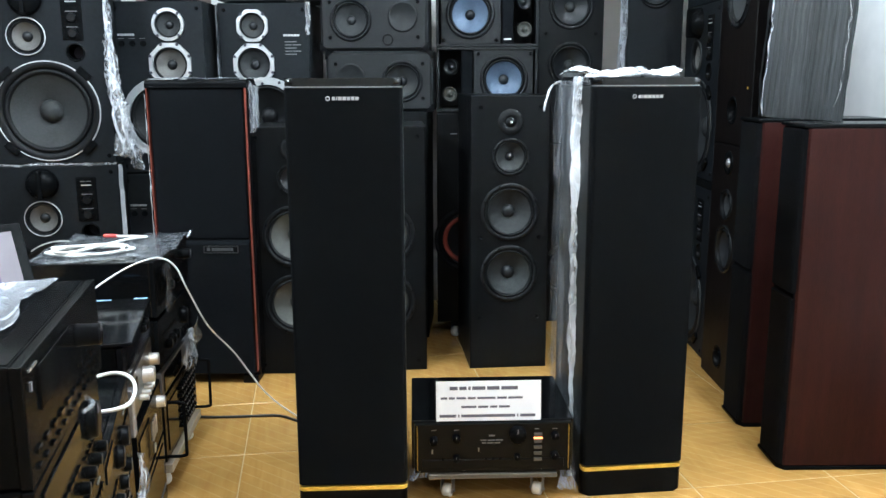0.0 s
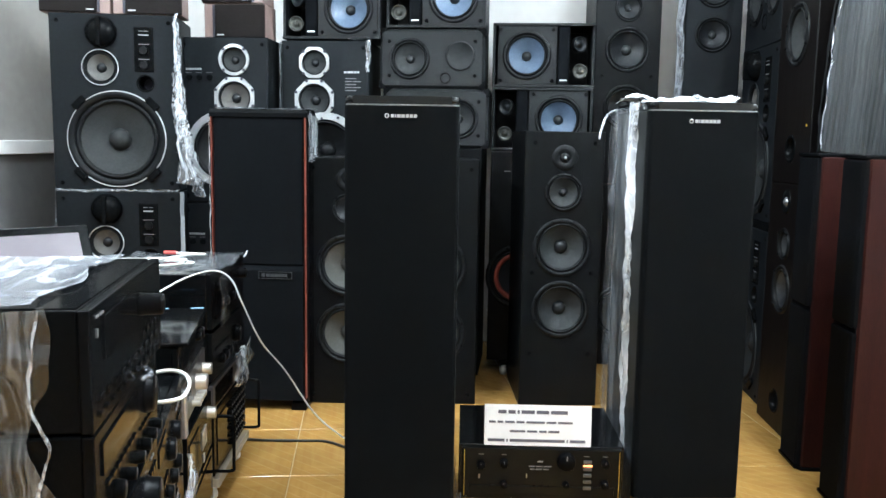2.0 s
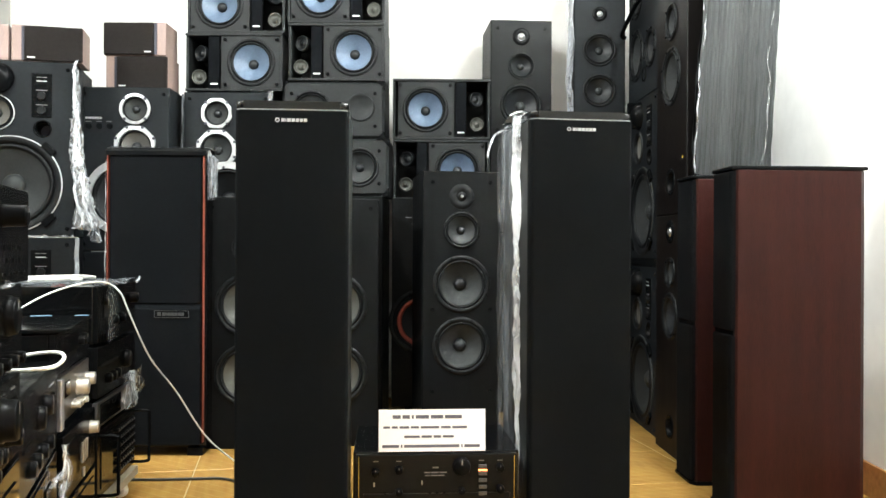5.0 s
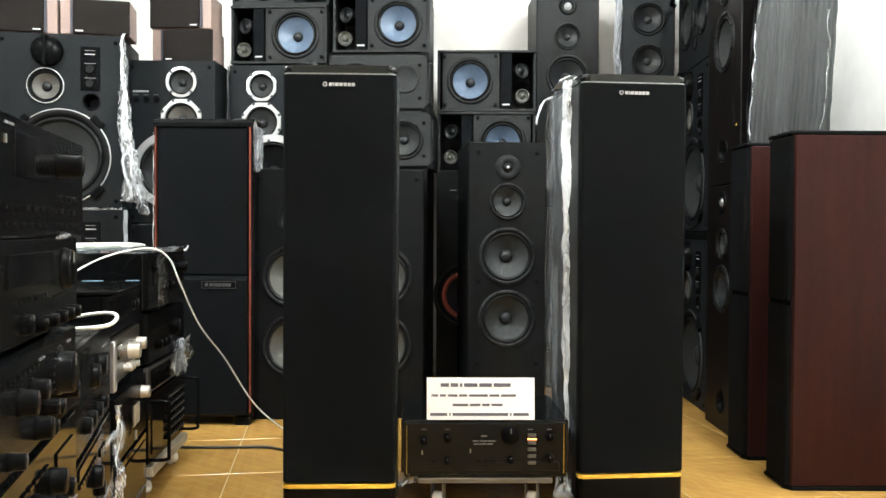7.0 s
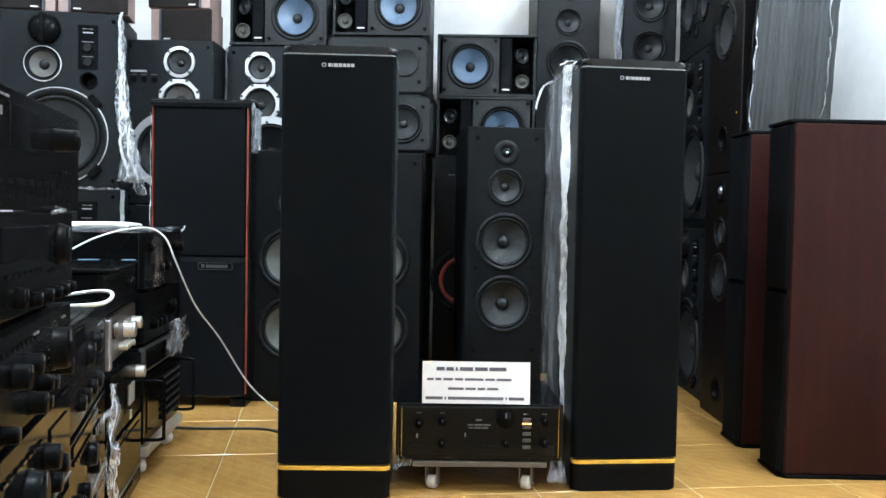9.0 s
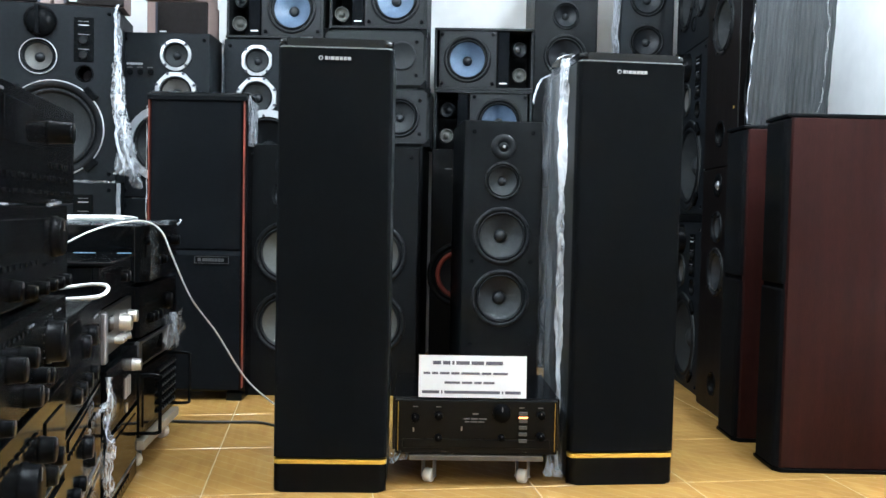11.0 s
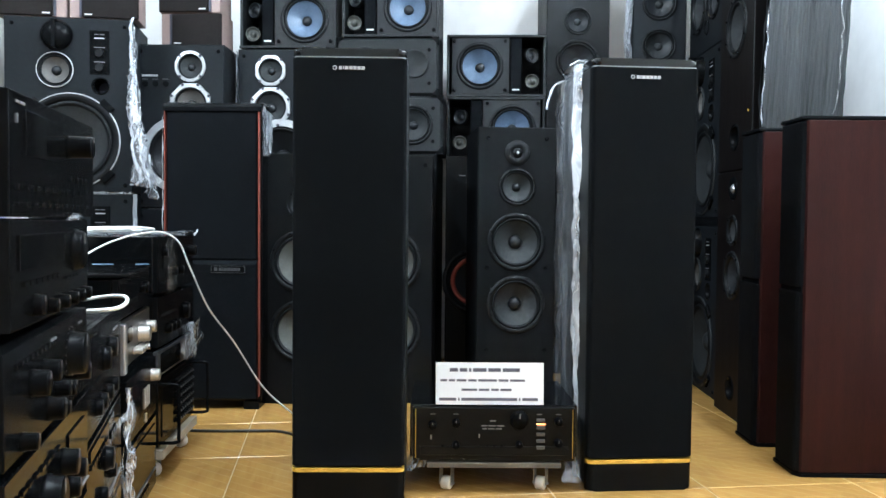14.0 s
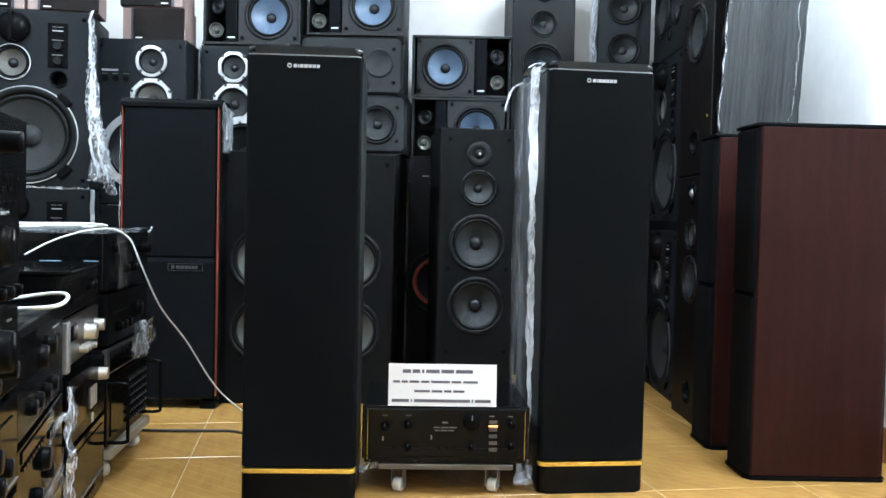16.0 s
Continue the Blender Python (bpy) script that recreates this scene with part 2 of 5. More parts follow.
def tile_mat():
    """Glazed floor tile printed with diagonal wood strips, honey yellow, each tile a little different."""
    m = bpy.data.materials.new("honey_wood_print_tile")
    m.use_nodes = True
    nt = m.node_tree
    L, N = nt.links.new, nt.nodes.new
    b = nt.nodes["Principled BSDF"]
    b.inputs["Roughness"].default_value = 0.16
    co, info = N("ShaderNodeTexCoord"), N("ShaderNodeObjectInfo")
    sep = N("ShaderNodeSeparateXYZ")
    L(co.outputs["Object"], sep.inputs[0])
    ax, ay = N("ShaderNodeMath"), N("ShaderNodeMath")
    ax.operation = ay.operation = "ABSOLUTE"
    L(sep.outputs["X"], ax.inputs[0])
    L(sep.outputs["Y"], ay.inputs[0])
    gt = N("ShaderNodeMath")
    gt.operation = "GREATER_THAN"
    L(ax.outputs[0], gt.inputs[0])
    L(ay.outputs[0], gt.inputs[1])
    swap = N("ShaderNodeMix")
    swap.data_type = "VECTOR"
    c1, c2 = N("ShaderNodeCombineXYZ"), N("ShaderNodeCombineXYZ")
    L(sep.outputs["X"], c1.inputs[0]), L(sep.outputs["Y"], c1.inputs[1]), L(info.outputs["Random"], c1.inputs[2])
    L(sep.outputs["Y"], c2.inputs[0]), L(sep.outputs["X"], c2.inputs[1]), L(info.outputs["Random"], c2.inputs[2])
    L(gt.outputs[0], swap.inputs["Factor"])
    L(c1.outputs[0], swap.inputs["A"])
    L(c2.outputs[0], swap.inputs["B"])
    mp = N("ShaderNodeMapping")
    mp.inputs["Scale"].default_value = (2.2, 26, 7)
    L(swap.outputs["Result"], mp.inputs["Vector"])
    n = N("ShaderNodeTexNoise")
    n.inputs["Scale"].default_value, n.inputs["Detail"].default_value, n.inputs["Distortion"].default_value = 1.6, 5, 0.6
    L(mp.outputs[0], n.inputs["Vector"])
    blot = N("ShaderNodeTexNoise")
    blot.inputs["Scale"].default_value, blot.inputs["Detail"].default_value = 4.5, 7
    L(co.outputs["Object"], blot.inputs["Vector"])
    ramp = N("ShaderNodeValToRGB")
    ramp.color_ramp.elements[0].position, ramp.color_ramp.elements[0].color = 0.2, (0.345, 0.176, 0.042, 1)
    ramp.color_ramp.elements[1].position, ramp.color_ramp.elements[1].color = 0.9, (0.455, 0.266, 0.078, 1)
    L(n.outputs[0], ramp.inputs[0])
    hsv = N("ShaderNodeHueSaturation")
    val = N("ShaderNodeMapRange")
    val.inputs["To Min"].default_value, val.inputs["To Max"].default_value = 0.60, 1.36
    L(blot.outputs[0], val.inputs["Value"])
    L(val.outputs[0], hsv.inputs["Value"])
    L(ramp.outputs[0], hsv.inputs["Color"])
    # printed strips that run aslant in each quarter of the tile, with thin pale gaps between them
    parts = N("ShaderNodeSeparateXYZ")
    L(swap.outputs["Result"], parts.inputs[0])
    aslant, strip, cell, edge = N("ShaderNodeMath"), N("ShaderNodeMath"), N("ShaderNodeMath"), N("ShaderNodeMath")
    aslant.operation, strip.operation, cell.operation, edge.operation = "ADD", "MULTIPLY", "FLOOR", "FRACT"
    L(parts.outputs[0], aslant.inputs[0])
    L(parts.outputs[1], aslant.inputs[1])
    L(aslant.outputs[0], strip.inputs[0])
    strip.inputs[1].default_value = 17.0
    L(strip.outputs[0], cell.inputs[0])
    L(strip.outputs[0], edge.inputs[0])
    tone, tone_id = N("ShaderNodeTexWhiteNoise"), N("ShaderNodeCombineXYZ")
    L(cell.outputs[0], tone_id.inputs[0])
    L(info.outputs["Random"], tone_id.inputs[1])
    L(gt.outputs[0], tone_id.inputs[2])
    L(tone_id.outputs[0], tone.inputs["Vector"])
    step = N("ShaderNodeMapRange")
    step.inputs["To Min"].default_value, step.inputs["To Max"].default_value = 0.95, 1.04
    L(tone.outputs["Value"], step.inputs["Value"])
    tint = N("ShaderNodeHueSaturation")
    L(step.outputs[0], tint.inputs["Value"])
    L(hsv.outputs[0], tint.inputs["Color"])
    line = N("ShaderNodeMapRange")
    line.inputs["From Min"].default_value, line.inputs["From Max"].default_value = 0.84, 0.95
    line.inputs["To Min"].default_value, line.inputs["To Max"].default_value = 0.0, 0.28
    L(edge.outputs[0], line.inputs["Value"])
    fade = N("ShaderNodeMath")
    fade.operation = "MULTIPLY"
    L(line.outputs[0], fade.inputs[0])
    L(blot.outputs[0], fade.inputs[1])
    pale = N("ShaderNodeMix")
    pale.data_type = "RGBA"
    pale.inputs["B"].default_value = (0.72, 0.53, 0.27, 1)
    L(fade.outputs[0], pale.inputs["Factor"])
    L(tint.outputs[0], pale.inputs["A"])
    L(pale.outputs["Result"], b.inputs["Base Color"])
    return m


TILE = tile_mat()
GROUT = mat("pale_grout", (0.44, 0.30, 0.13), 0.8, 0, 12, 0.2)


# ---------------------------------------------------------------- mesh helpers
def part(name, bm, material, parent, label="", smooth=False):
    me = bpy.data.meshes.new(name)
    bmesh.ops.recalc_face_normals(bm, faces=bm.faces[:])
    bm.to_mesh(me)
    bm.free()
    if smooth:
        for p in me.polygons:
            p.use_smooth = True
    me.materials.append(material)
    ob = new(name, me)
    ob.parent = parent
    if label:
        ob["label"] = label
    return ob


def thing(name, m, label, category, group="", kind=""):
    ob = new(name)
    ob.empty_display_size = 0.05
    ob.matrix_world = m
    return tagged(ob, label, category, group, kind)


def box(x0, x1, y0, y1, z0, z1, bevel=0.0, seg=2, bm=None):
    bm = bm or bmesh.new()
    vs = [bm.verts.new((x, y, z)) for z in (z0, z1) for y in (y0, y1) for x in (x0, x1)]
    fs = [bm.faces.new([vs[i] for i in f]) for f in ((0, 2, 3, 1), (4, 5, 7, 6), (0, 1, 5, 4), (2, 6, 7, 3), (0, 4, 6, 2), (1, 3, 7, 5))]
    if bevel > 0:
        edges = list({e for f in fs for e in f.edges})
        bmesh.ops.bevel(bm, geom=edges, offset=bevel, segments=seg, profile=0.5, affect="EDGES")
    return bm


def lathe(profile, cx=0.0, cz=0.0, seg=36, wave=0.0, bm=None):
    """Turns (radius, forward) rows about an axis that points out of a front (-y) at cx, cz."""
    bm = bm or bmesh.new()
    rings = []
    for r, f in profile:
        if r < 1e-6:
            rings.append([bm.verts.new((cx, -f, cz))])
        else:
            rings.append([bm.verts.new((cx + r * math.cos(a), -f, cz + r * math.sin(a))) for a in (2 * math.pi * k / seg for k in range(seg))])
    for a, b in zip(rings, rings[1:]):
        for k in range(seg):
            j = (k + 1) % seg
            if len(a) == 1 and len(b) > 1:
                bm.faces.new((a[0], b[k], b[j]))
            elif len(b) == 1 and len(a) > 1:
                bm.faces.new((a[k], b[0], a[j]))
            elif len(a) > 1:
                bm.faces.new((a[k], b[k], b[j], a[j]))
    return bm


def prism(poly, z0, z1, bevel=0.0, seg=2):
    """An upright solid on a plan outline."""
    bm = bmesh.new()
    lo, hi = [bm.verts.new((x, y, z0)) for x, y in poly], [bm.verts.new((x, y, z1)) for x, y in poly]
    bot, top = bm.faces.new(lo[::-1]), bm.faces.new(hi)
    for k in range(len(poly)):
        j = (k + 1) % len(poly)
        bm.faces.new((lo[k], lo[j], hi[j], hi[k]))
    if bevel > 0:
        bmesh.ops.bevel(bm, geom=list(top.edges) + list(bot.edges), offset=bevel, segments=seg, profile=0.5, affect="EDGES")
    return bm


def rounded(x0, x1, y0, y1, rf, rb=0.004, n=6):
    """A plan outline with rounded front (y0) and back corners."""
    out = []
    for cx, cy, r, a0 in ((x0 + rf, y0 + rf, rf, 180), (x1 - rf, y0 + rf, rf, 270), (x1 - rb, y1 - rb, rb, 0), (x0 + rb, y1 - rb, rb, 90)):
        out += [(cx + r * math.cos(radians(a0 + 90 * k / n)), cy + r * math.sin(radians(a0 + 90 * k / n))) for k in range(n + 1)]
    return out


def sweep(points, radius, seg=8, sub=6, bm=None):
    """A tube along a smooth line through points."""
    bm = bm or bmesh.new()
    p = [Vector(q) for q in points]
    line = []
    for i in range(len(p) - 1):
        a, b, c, d = p[max(i - 1, 0)], p[i], p[i + 1], p[min(i + 2, len(p) - 1)]
        for k in range(sub):
            t = k / sub
            line.append(0.5 * (2 * b + (c - a) * t + (2 * a - 5 * b + 4 * c - d) * t * t + (3 * b - a - 3 * c + d) * t**3))
    line.append(p[-1])
    rings, side = [], None
    for i, q in enumerate(line):
        way = (line[min(i + 1, len(line) - 1)] - line[max(i - 1, 0)]).normalized()
        if side is None:
            side = way.orthogonal().normalized()
        side = (side - way * side.dot(way)).normalized()
        up = way.cross(side)
        rings.append([bm.verts.new(q + radius * (math.cos(a) * side + math.sin(a) * up)) for a in (2 * math.pi * k / seg for k in range(seg))])
    for a, b in zip(rings, rings[1:]):
        for k in range(seg):
            bm.faces.new((a[k], a[(k + 1) % seg], b[(k + 1) % seg], b[k]))
    bm.faces.new(rings[0][::-1])
    bm.faces.new(rings[-1])
    return bm


def sheet(place, nu, nv, rough=0.006, grain=14.0, seed=0.0):
    """A crumpled sheet: place(u, v) gives its points."""
    bm = bmesh.new()
    rows = []
    for i in range(nu + 1):
        row = []
        for j in range(nv + 1):
            q = Vector(place(i / nu, j / nv))
            q += rough * (noise.noise_vector(q * grain + Vector((seed, 0, 0))) + 0.6 * noise.noise_vector(q * grain * 3 + Vector((0, seed, 0))))
            row.append(bm.verts.new(q))
        rows.append(row)
    for i in range(nu):
        for j in range(nv):
            bm.faces.new((rows[i][j], rows[i + 1][j], rows[i + 1][j + 1], rows[i][j + 1]))
    return bm


def cabinet_bm(w, h, d, holes=(), edge=0.004, back=True):
    """A box whose front (y = 0) has round holes (x, z, r); x is centred, z from its foot."""
    bm = bmesh.new()

    def loop(x, y, z0, z1):
        return [bm.verts.new(q) for q in ((-x, y, z0), (x, y, z0), (x, y, z1), (-x, y, z1))]

    a, b, c = loop(w / 2 - edge, 0, edge, h - edge), loop(w / 2, edge, 0, h), loop(w / 2, d, 0, h)
    for p, q in ((a, b), (b, c)):
        for k in range(4):
            bm.faces.new((p[k], p[(k + 1) % 4], q[(k + 1) % 4], q[k]))
    bm.faces.new(c)
    rim = [bm.edges.get((a[k], a[(k + 1) % 4])) for k in range(4)]
    for x, z, r in holes:
        ring = [bm.verts.new((x + r * math.cos(t), 0, z + r * math.sin(t))) for t in (2 * math.pi * k / 28 for k in range(28))]
        rim += [bm.edges.new((ring[k], ring[(k + 1) % 28])) for k in range(28)]
    if holes:
        bmesh.ops.triangle_fill(bm, use_beauty=True, use_dissolve=False, edges=rim, normal=(0, -1, 0))
    else:
        bm.faces.new(a)
    return bm


def driver(parent, x, z, r, cone=CONE, ring=RUBBER, cap=CONE_BLK, name="woofer", depth=0.3, capr=0.3, screws=0, fancy="", label="", ringw=0.14, y=0.0):
    """A loudspeaker driver: frame ring, rolled surround, cone and dust cap. The hole for it has the radius 0.9 r."""
    f = 0.006
    frame = part(name, lathe([(r * 0.84, -0.012), (r * 0.84, 0.002), (r * (1 - ringw * 0.7), f), (r * (1 - ringw * 0.15), f), (r, 0.0)], x, z, 40), ring, parent, label, True)
    frame.location = (0, y, 0)
    ci = r * 0.84
    part("surround", lathe([(ci, -0.004), (ci * 0.98, 0.002), (ci * 0.94, 0.006), (ci * 0.90, 0.002), (ci * 0.87, -0.006)], x, z, 40), RUBBER, frame, "", True)
    dd = r * depth
    ca = ci * 0.88
    rows = [(ca * (1 - t) + ca * capr * t, -0.006 - dd * t**0.85) for t in (0, 0.2, 0.4, 0.6, 0.8, 1.0)]
    part("cone", lathe(rows, x, z, 40), cone, frame, "", True)
    cr = ca * capr * 1.04
    part("dust_cap", lathe([(cr, -0.006 - dd)] + [(cr * math.cos(a), -0.006 - dd + cr * 0.75 * math.sin(a)) for a in (0.35, 0.7, 1.05, 1.35)] + [(0, -0.006 - dd + cr * 0.75)], x, z, 28), cap, frame, "", True)
    if fancy:
        # Bright cast plate round the driver, round or with cut corners.
        n = 8 if fancy == "octagon" else 40
        R, off = (r * 1.13, math.pi / 8) if n == 8 else (r * 1.05, 0)
        bm = bmesh.new()
        inner = [bm.verts.new((x + r * 0.86 * math.cos(a), -0.009, z + r * 0.86 * math.sin(a))) for a in (2 * math.pi * k / 40 for k in range(40))]
        outer, low = [], []
        for k in range(40):
            a = 2 * math.pi * k / 40
            rr = R
            if n == 8:
                s = (a - off) % (2 * math.pi / 8) - math.pi / 8
                rr = R * math.cos(math.pi / 8) / math.cos(s)
            outer.append(bm.verts.new((x + rr * math.cos(a), -0.008, z + rr * math.sin(a))))
            low.append(bm.verts.new((x + rr * 1.01 * math.cos(a), 0.001, z + rr * 1.01 * math.sin(a))))
        lip = [bm.verts.new((x + r * 0.84 * math.cos(a), 0.004, z + r * 0.84 * math.sin(a))) for a in (2 * math.pi * k / 40 for k in range(40))]
        for k in range(40):
            j = (k + 1) % 40
            bm.faces.new((inner[k], outer[k], outer[j], inner[j]))
            bm.faces.new((outer[k], low[k], low[j], outer[j]))
            bm.faces.new((lip[k], inner[k], inner[j], lip[j]))
        plate = part("bright_plate", bm, CHROME, frame, "bright cast metal ring")
        for k in range(screws):
            a = 2 * math.pi * (k + 0.5) / screws
            part("screw", lathe([(0.0, 0.0115), (0.006, 0.0115), (0.007, 0.008)], x + R * 0.93 * math.cos(a), z + R * 0.93 * math.sin(a), 10), INK, frame)
    elif screws:
        for k in range(screws):
            a = 2 * math.pi * (k + 0.5) / screws
            part("screw", lathe([(0.0, f + 0.003), (0.004, f + 0.003), (0.005, f - 0.002)], x + r * 0.94 * math.cos(a), z + r * 0.94 * math.sin(a), 8), PLASTIC, frame)
    return frame


def tweeter(parent, x, z, r, plate=PLASTIC, dome=STEEL, name="tweeter", fancy=False):
    p = part(name, lathe([(r * 0.42, 0.001), (r * 0.5, 0.004), (r * 0.93, 0.005), (r, 0.0)], x, z, 32), plate, parent, "", True)
    dr = r * 0.36
    part("dome", lathe([(r * 0.42, 0.001), (dr, 0.0)] + [(dr * math.cos(a), dr * 0.7 * math.sin(a)) for a in (0.4, 0.8, 1.2)] + [(0, dr * 0.7)], x, z, 24), dome, p, "", True)
    return p


def port(parent, x, z, r):
    p = part("bass_port", lathe([(r * 0.75, -0.09), (r * 0.78, -0.02), (r * 0.9, 0.002), (r * 1.02, 0.004), (r * 1.08, 0.0)], x, z, 28), PLASTIC, parent, "", True)
    part("port_back", lathe([(0, -0.09), (r * 0.76, -0.09)], x, z, 20), INK, p)
    return p


def pins(parent, spots):
    for x, z in spots:
        part("grille_socket", lathe([(0.0, 0.002), (0.004, 0.002), (0.006, 0.004), (0.008, 0.0)], x, z, 12), PLASTIC, parent)


def mark(parent, x0, x1, z0, z1, y=-0.002, material=WHITEMARK, name="print_bar"):
    return part(name, box(x0, x1, y, y + 0.0015, z0, z1), material, parent)


def bars(parent, x, z, widths, h, gap, y=-0.002, material=WHITEMARK):
    for w in widths:
        mark(parent, x, x + w, z, z + h, y, material)
        x += w + gap


# ---------------------------------------------------------------- the room
XL, XR, YB, YF = -2.15, 1.56, 4.36, -2.6
FLOOR = thing("floor", pose(0, 0, 0), "honey yellow glazed floor tiles with pale joints", "floor", kind="structure")
part("floor_bed", box(XL - 0.1, XR + 0.1, YF - 0.1, YB + 0.1, -0.12, -0.0015), GROUT, FLOOR, "pale grout between the tiles")


def wall(name, x0, x1, y0, y1, z0, z1, material, label):
    return tagged(part(name, box(x0, x1, y0, y1, z0, z1), material, None), label, "wall", kind="structure")


wall("wall_back", XL - 0.12, XR + 0.12, YB, YB + 0.12, 0, ROOF, WALL, "plain white painted back wall")
wall("wall_right", XR, XR + 0.12, YF, YB, 0, ROOF, WALL, "plain white painted side wall")
wall("wall_left", XL - 0.12, XL, YF, YB, 0, ROOF, WALLSHADE, "side wall with its shade put into a grey colour")
wall("wall_front", XL - 0.12, XR + 0.12, YF - 0.12, YF, 0, ROOF, WALL, "plain white wall behind the camera")
tagged(part("ceiling", box(XL - 0.12, XR + 0.12, YF - 0.12, YB + 0.12, ROOF, ROOF + 0.1), CEIL, None), "plain white ceiling", "ceiling", kind="structure")
tagged(part("baseboard", box(XR - 0.012, XR - 0.001, YF, YB, 0.002, 0.11, 0.002), SKIRT, None), "brown glazed tile skirting along the wall", "baseboard", kind="structure")
for lx, ly, ll, lw, left, right, rz in LAMPS:
    lamp = thing("ceiling_light", pose(lx, ly, ROOF, 0, 0, rz), "white tube light fitting on the ceiling", "ceiling light", "ceiling lights")
    part("housing", box(-ll / 2 - 0.03, ll / 2 + 0.03, -0.03, 0.03, -0.045, 0), CEIL, lamp)
    part("tube", sweep([(-ll / 2, 0, -0.065), (0, 0, -0.065), (ll / 2, 0, -0.065)], 0.013, 10, 2), TUBE, lamp, "lit fluorescent tube")


lamp = thing("wall_light", pose(*ADDED_TUBE), "unseen white tube light fitting added high on the wall", "wall light")
part("housing", box(0.0, 0.045, -0.63, 0.63, -0.03, 0.03), CEIL, lamp)
part("tube", sweep([(0.065, -0.6, 0), (0.065, 0, 0), (0.065, 0.6, 0)], 0.013, 10, 2), TUBE, lamp, "lit fluorescent tube")


# ---------------------------------------------------------------- the pair of tall towers
def gold_band_tower(m, label, h):
    t = thing("tower_speaker", m, label, "loudspeaker", "pair of tall gold-banded towers")
    w, d = 0.294, 0.33
    part("cabinet", prism(rounded(-w / 2, w / 2, 0.03, d, 0.004, 0.004, 2), 0.012, h - 0.016, 0.003), SIDEGREY, t, "dark grey cabinet side")
    part("grille", prism(rounded(-w / 2 + 0.001, w / 2 - 0.001, 0.0, 0.03, 0.010, 0.002, 8), 0.092, h - 0.0172, 0.003), CLOTH, t, "black cloth grille")
    part("top_cap", prism(rounded(-w / 2 + 0.001, w / 2 - 0.001, 0.0, d, 0.022, 0.004, 8), h - 0.0135, h + 0.0065, 0.0095, 6), LACQUER, t, "glossy black top cap")
    part("cap_line", prism(rounded(-w / 2 + 0.003, w / 2 - 0.003, 0.001, 0.029, 0.016, 0.002, 8), h - 0.0168, h - 0.0138), DULL, t, "thin bright line")
    part("gold_band", prism(rounded(-w / 2, w / 2, -0.001, 0.03, 0.017, 0.002, 8), 0.0755, 0.0862), GOLD, t, "gold stripe")
    part("plinth", prism(rounded(-w / 2, w / 2, 0.0, 0.035, 0.02, 0.002, 8), 0.0, 0.0745, 0.008, 3), PLASTIC, t, "black plinth")
    # badge: a ring mark and a row of plain bars
    part("badge_ring", lathe([(0.0034, 0.002), (0.0046, 0.003), (0.0058, 0.002)], -0.038, h - 0.043, 16), BADGEPRINT, t)
    bars(t, -0.0275, h - 0.0472, (0.0078, 0.0026, 0.0092, 0.0088, 0.0080, 0.0080, 0.0084), 0.0082, 0.0022, -0.0022, BADGEPRINT)
    return t


TOWER_L = gold_band_tower(pose(-0.208, 2.063, 0, 0, 0, 5.0), "tall black cloth-fronted tower loudspeaker with gold stripe", 1.166)
TOWER_R = gold_band_tower(pose(0.570, 2.217, 0, 0, 0, 9.0), "tall black tower loudspeaker half wrapped in clear film", 1.166)


def crumple(name, m, label, pieces):
    t = thing(name, m, label, "plastic wrap", "plastic wrapping")
    for nm, bm, ma in pieces:
        part(nm, bm, ma, t, "", True)
    return t


def rope(points, r, rough=0.012, seed=0.0, seg=9, sub=8):
    bm = sweep(points, r, seg, sub)
    for v in bm.verts:
        v.co += rough * noise.noise_vector(v.co * 17 + Vector((seed, 0, 0))) + rough * 0.7 * noise.noise_vector(v.co * 46 + Vector((0, seed, 0)))
    return bm


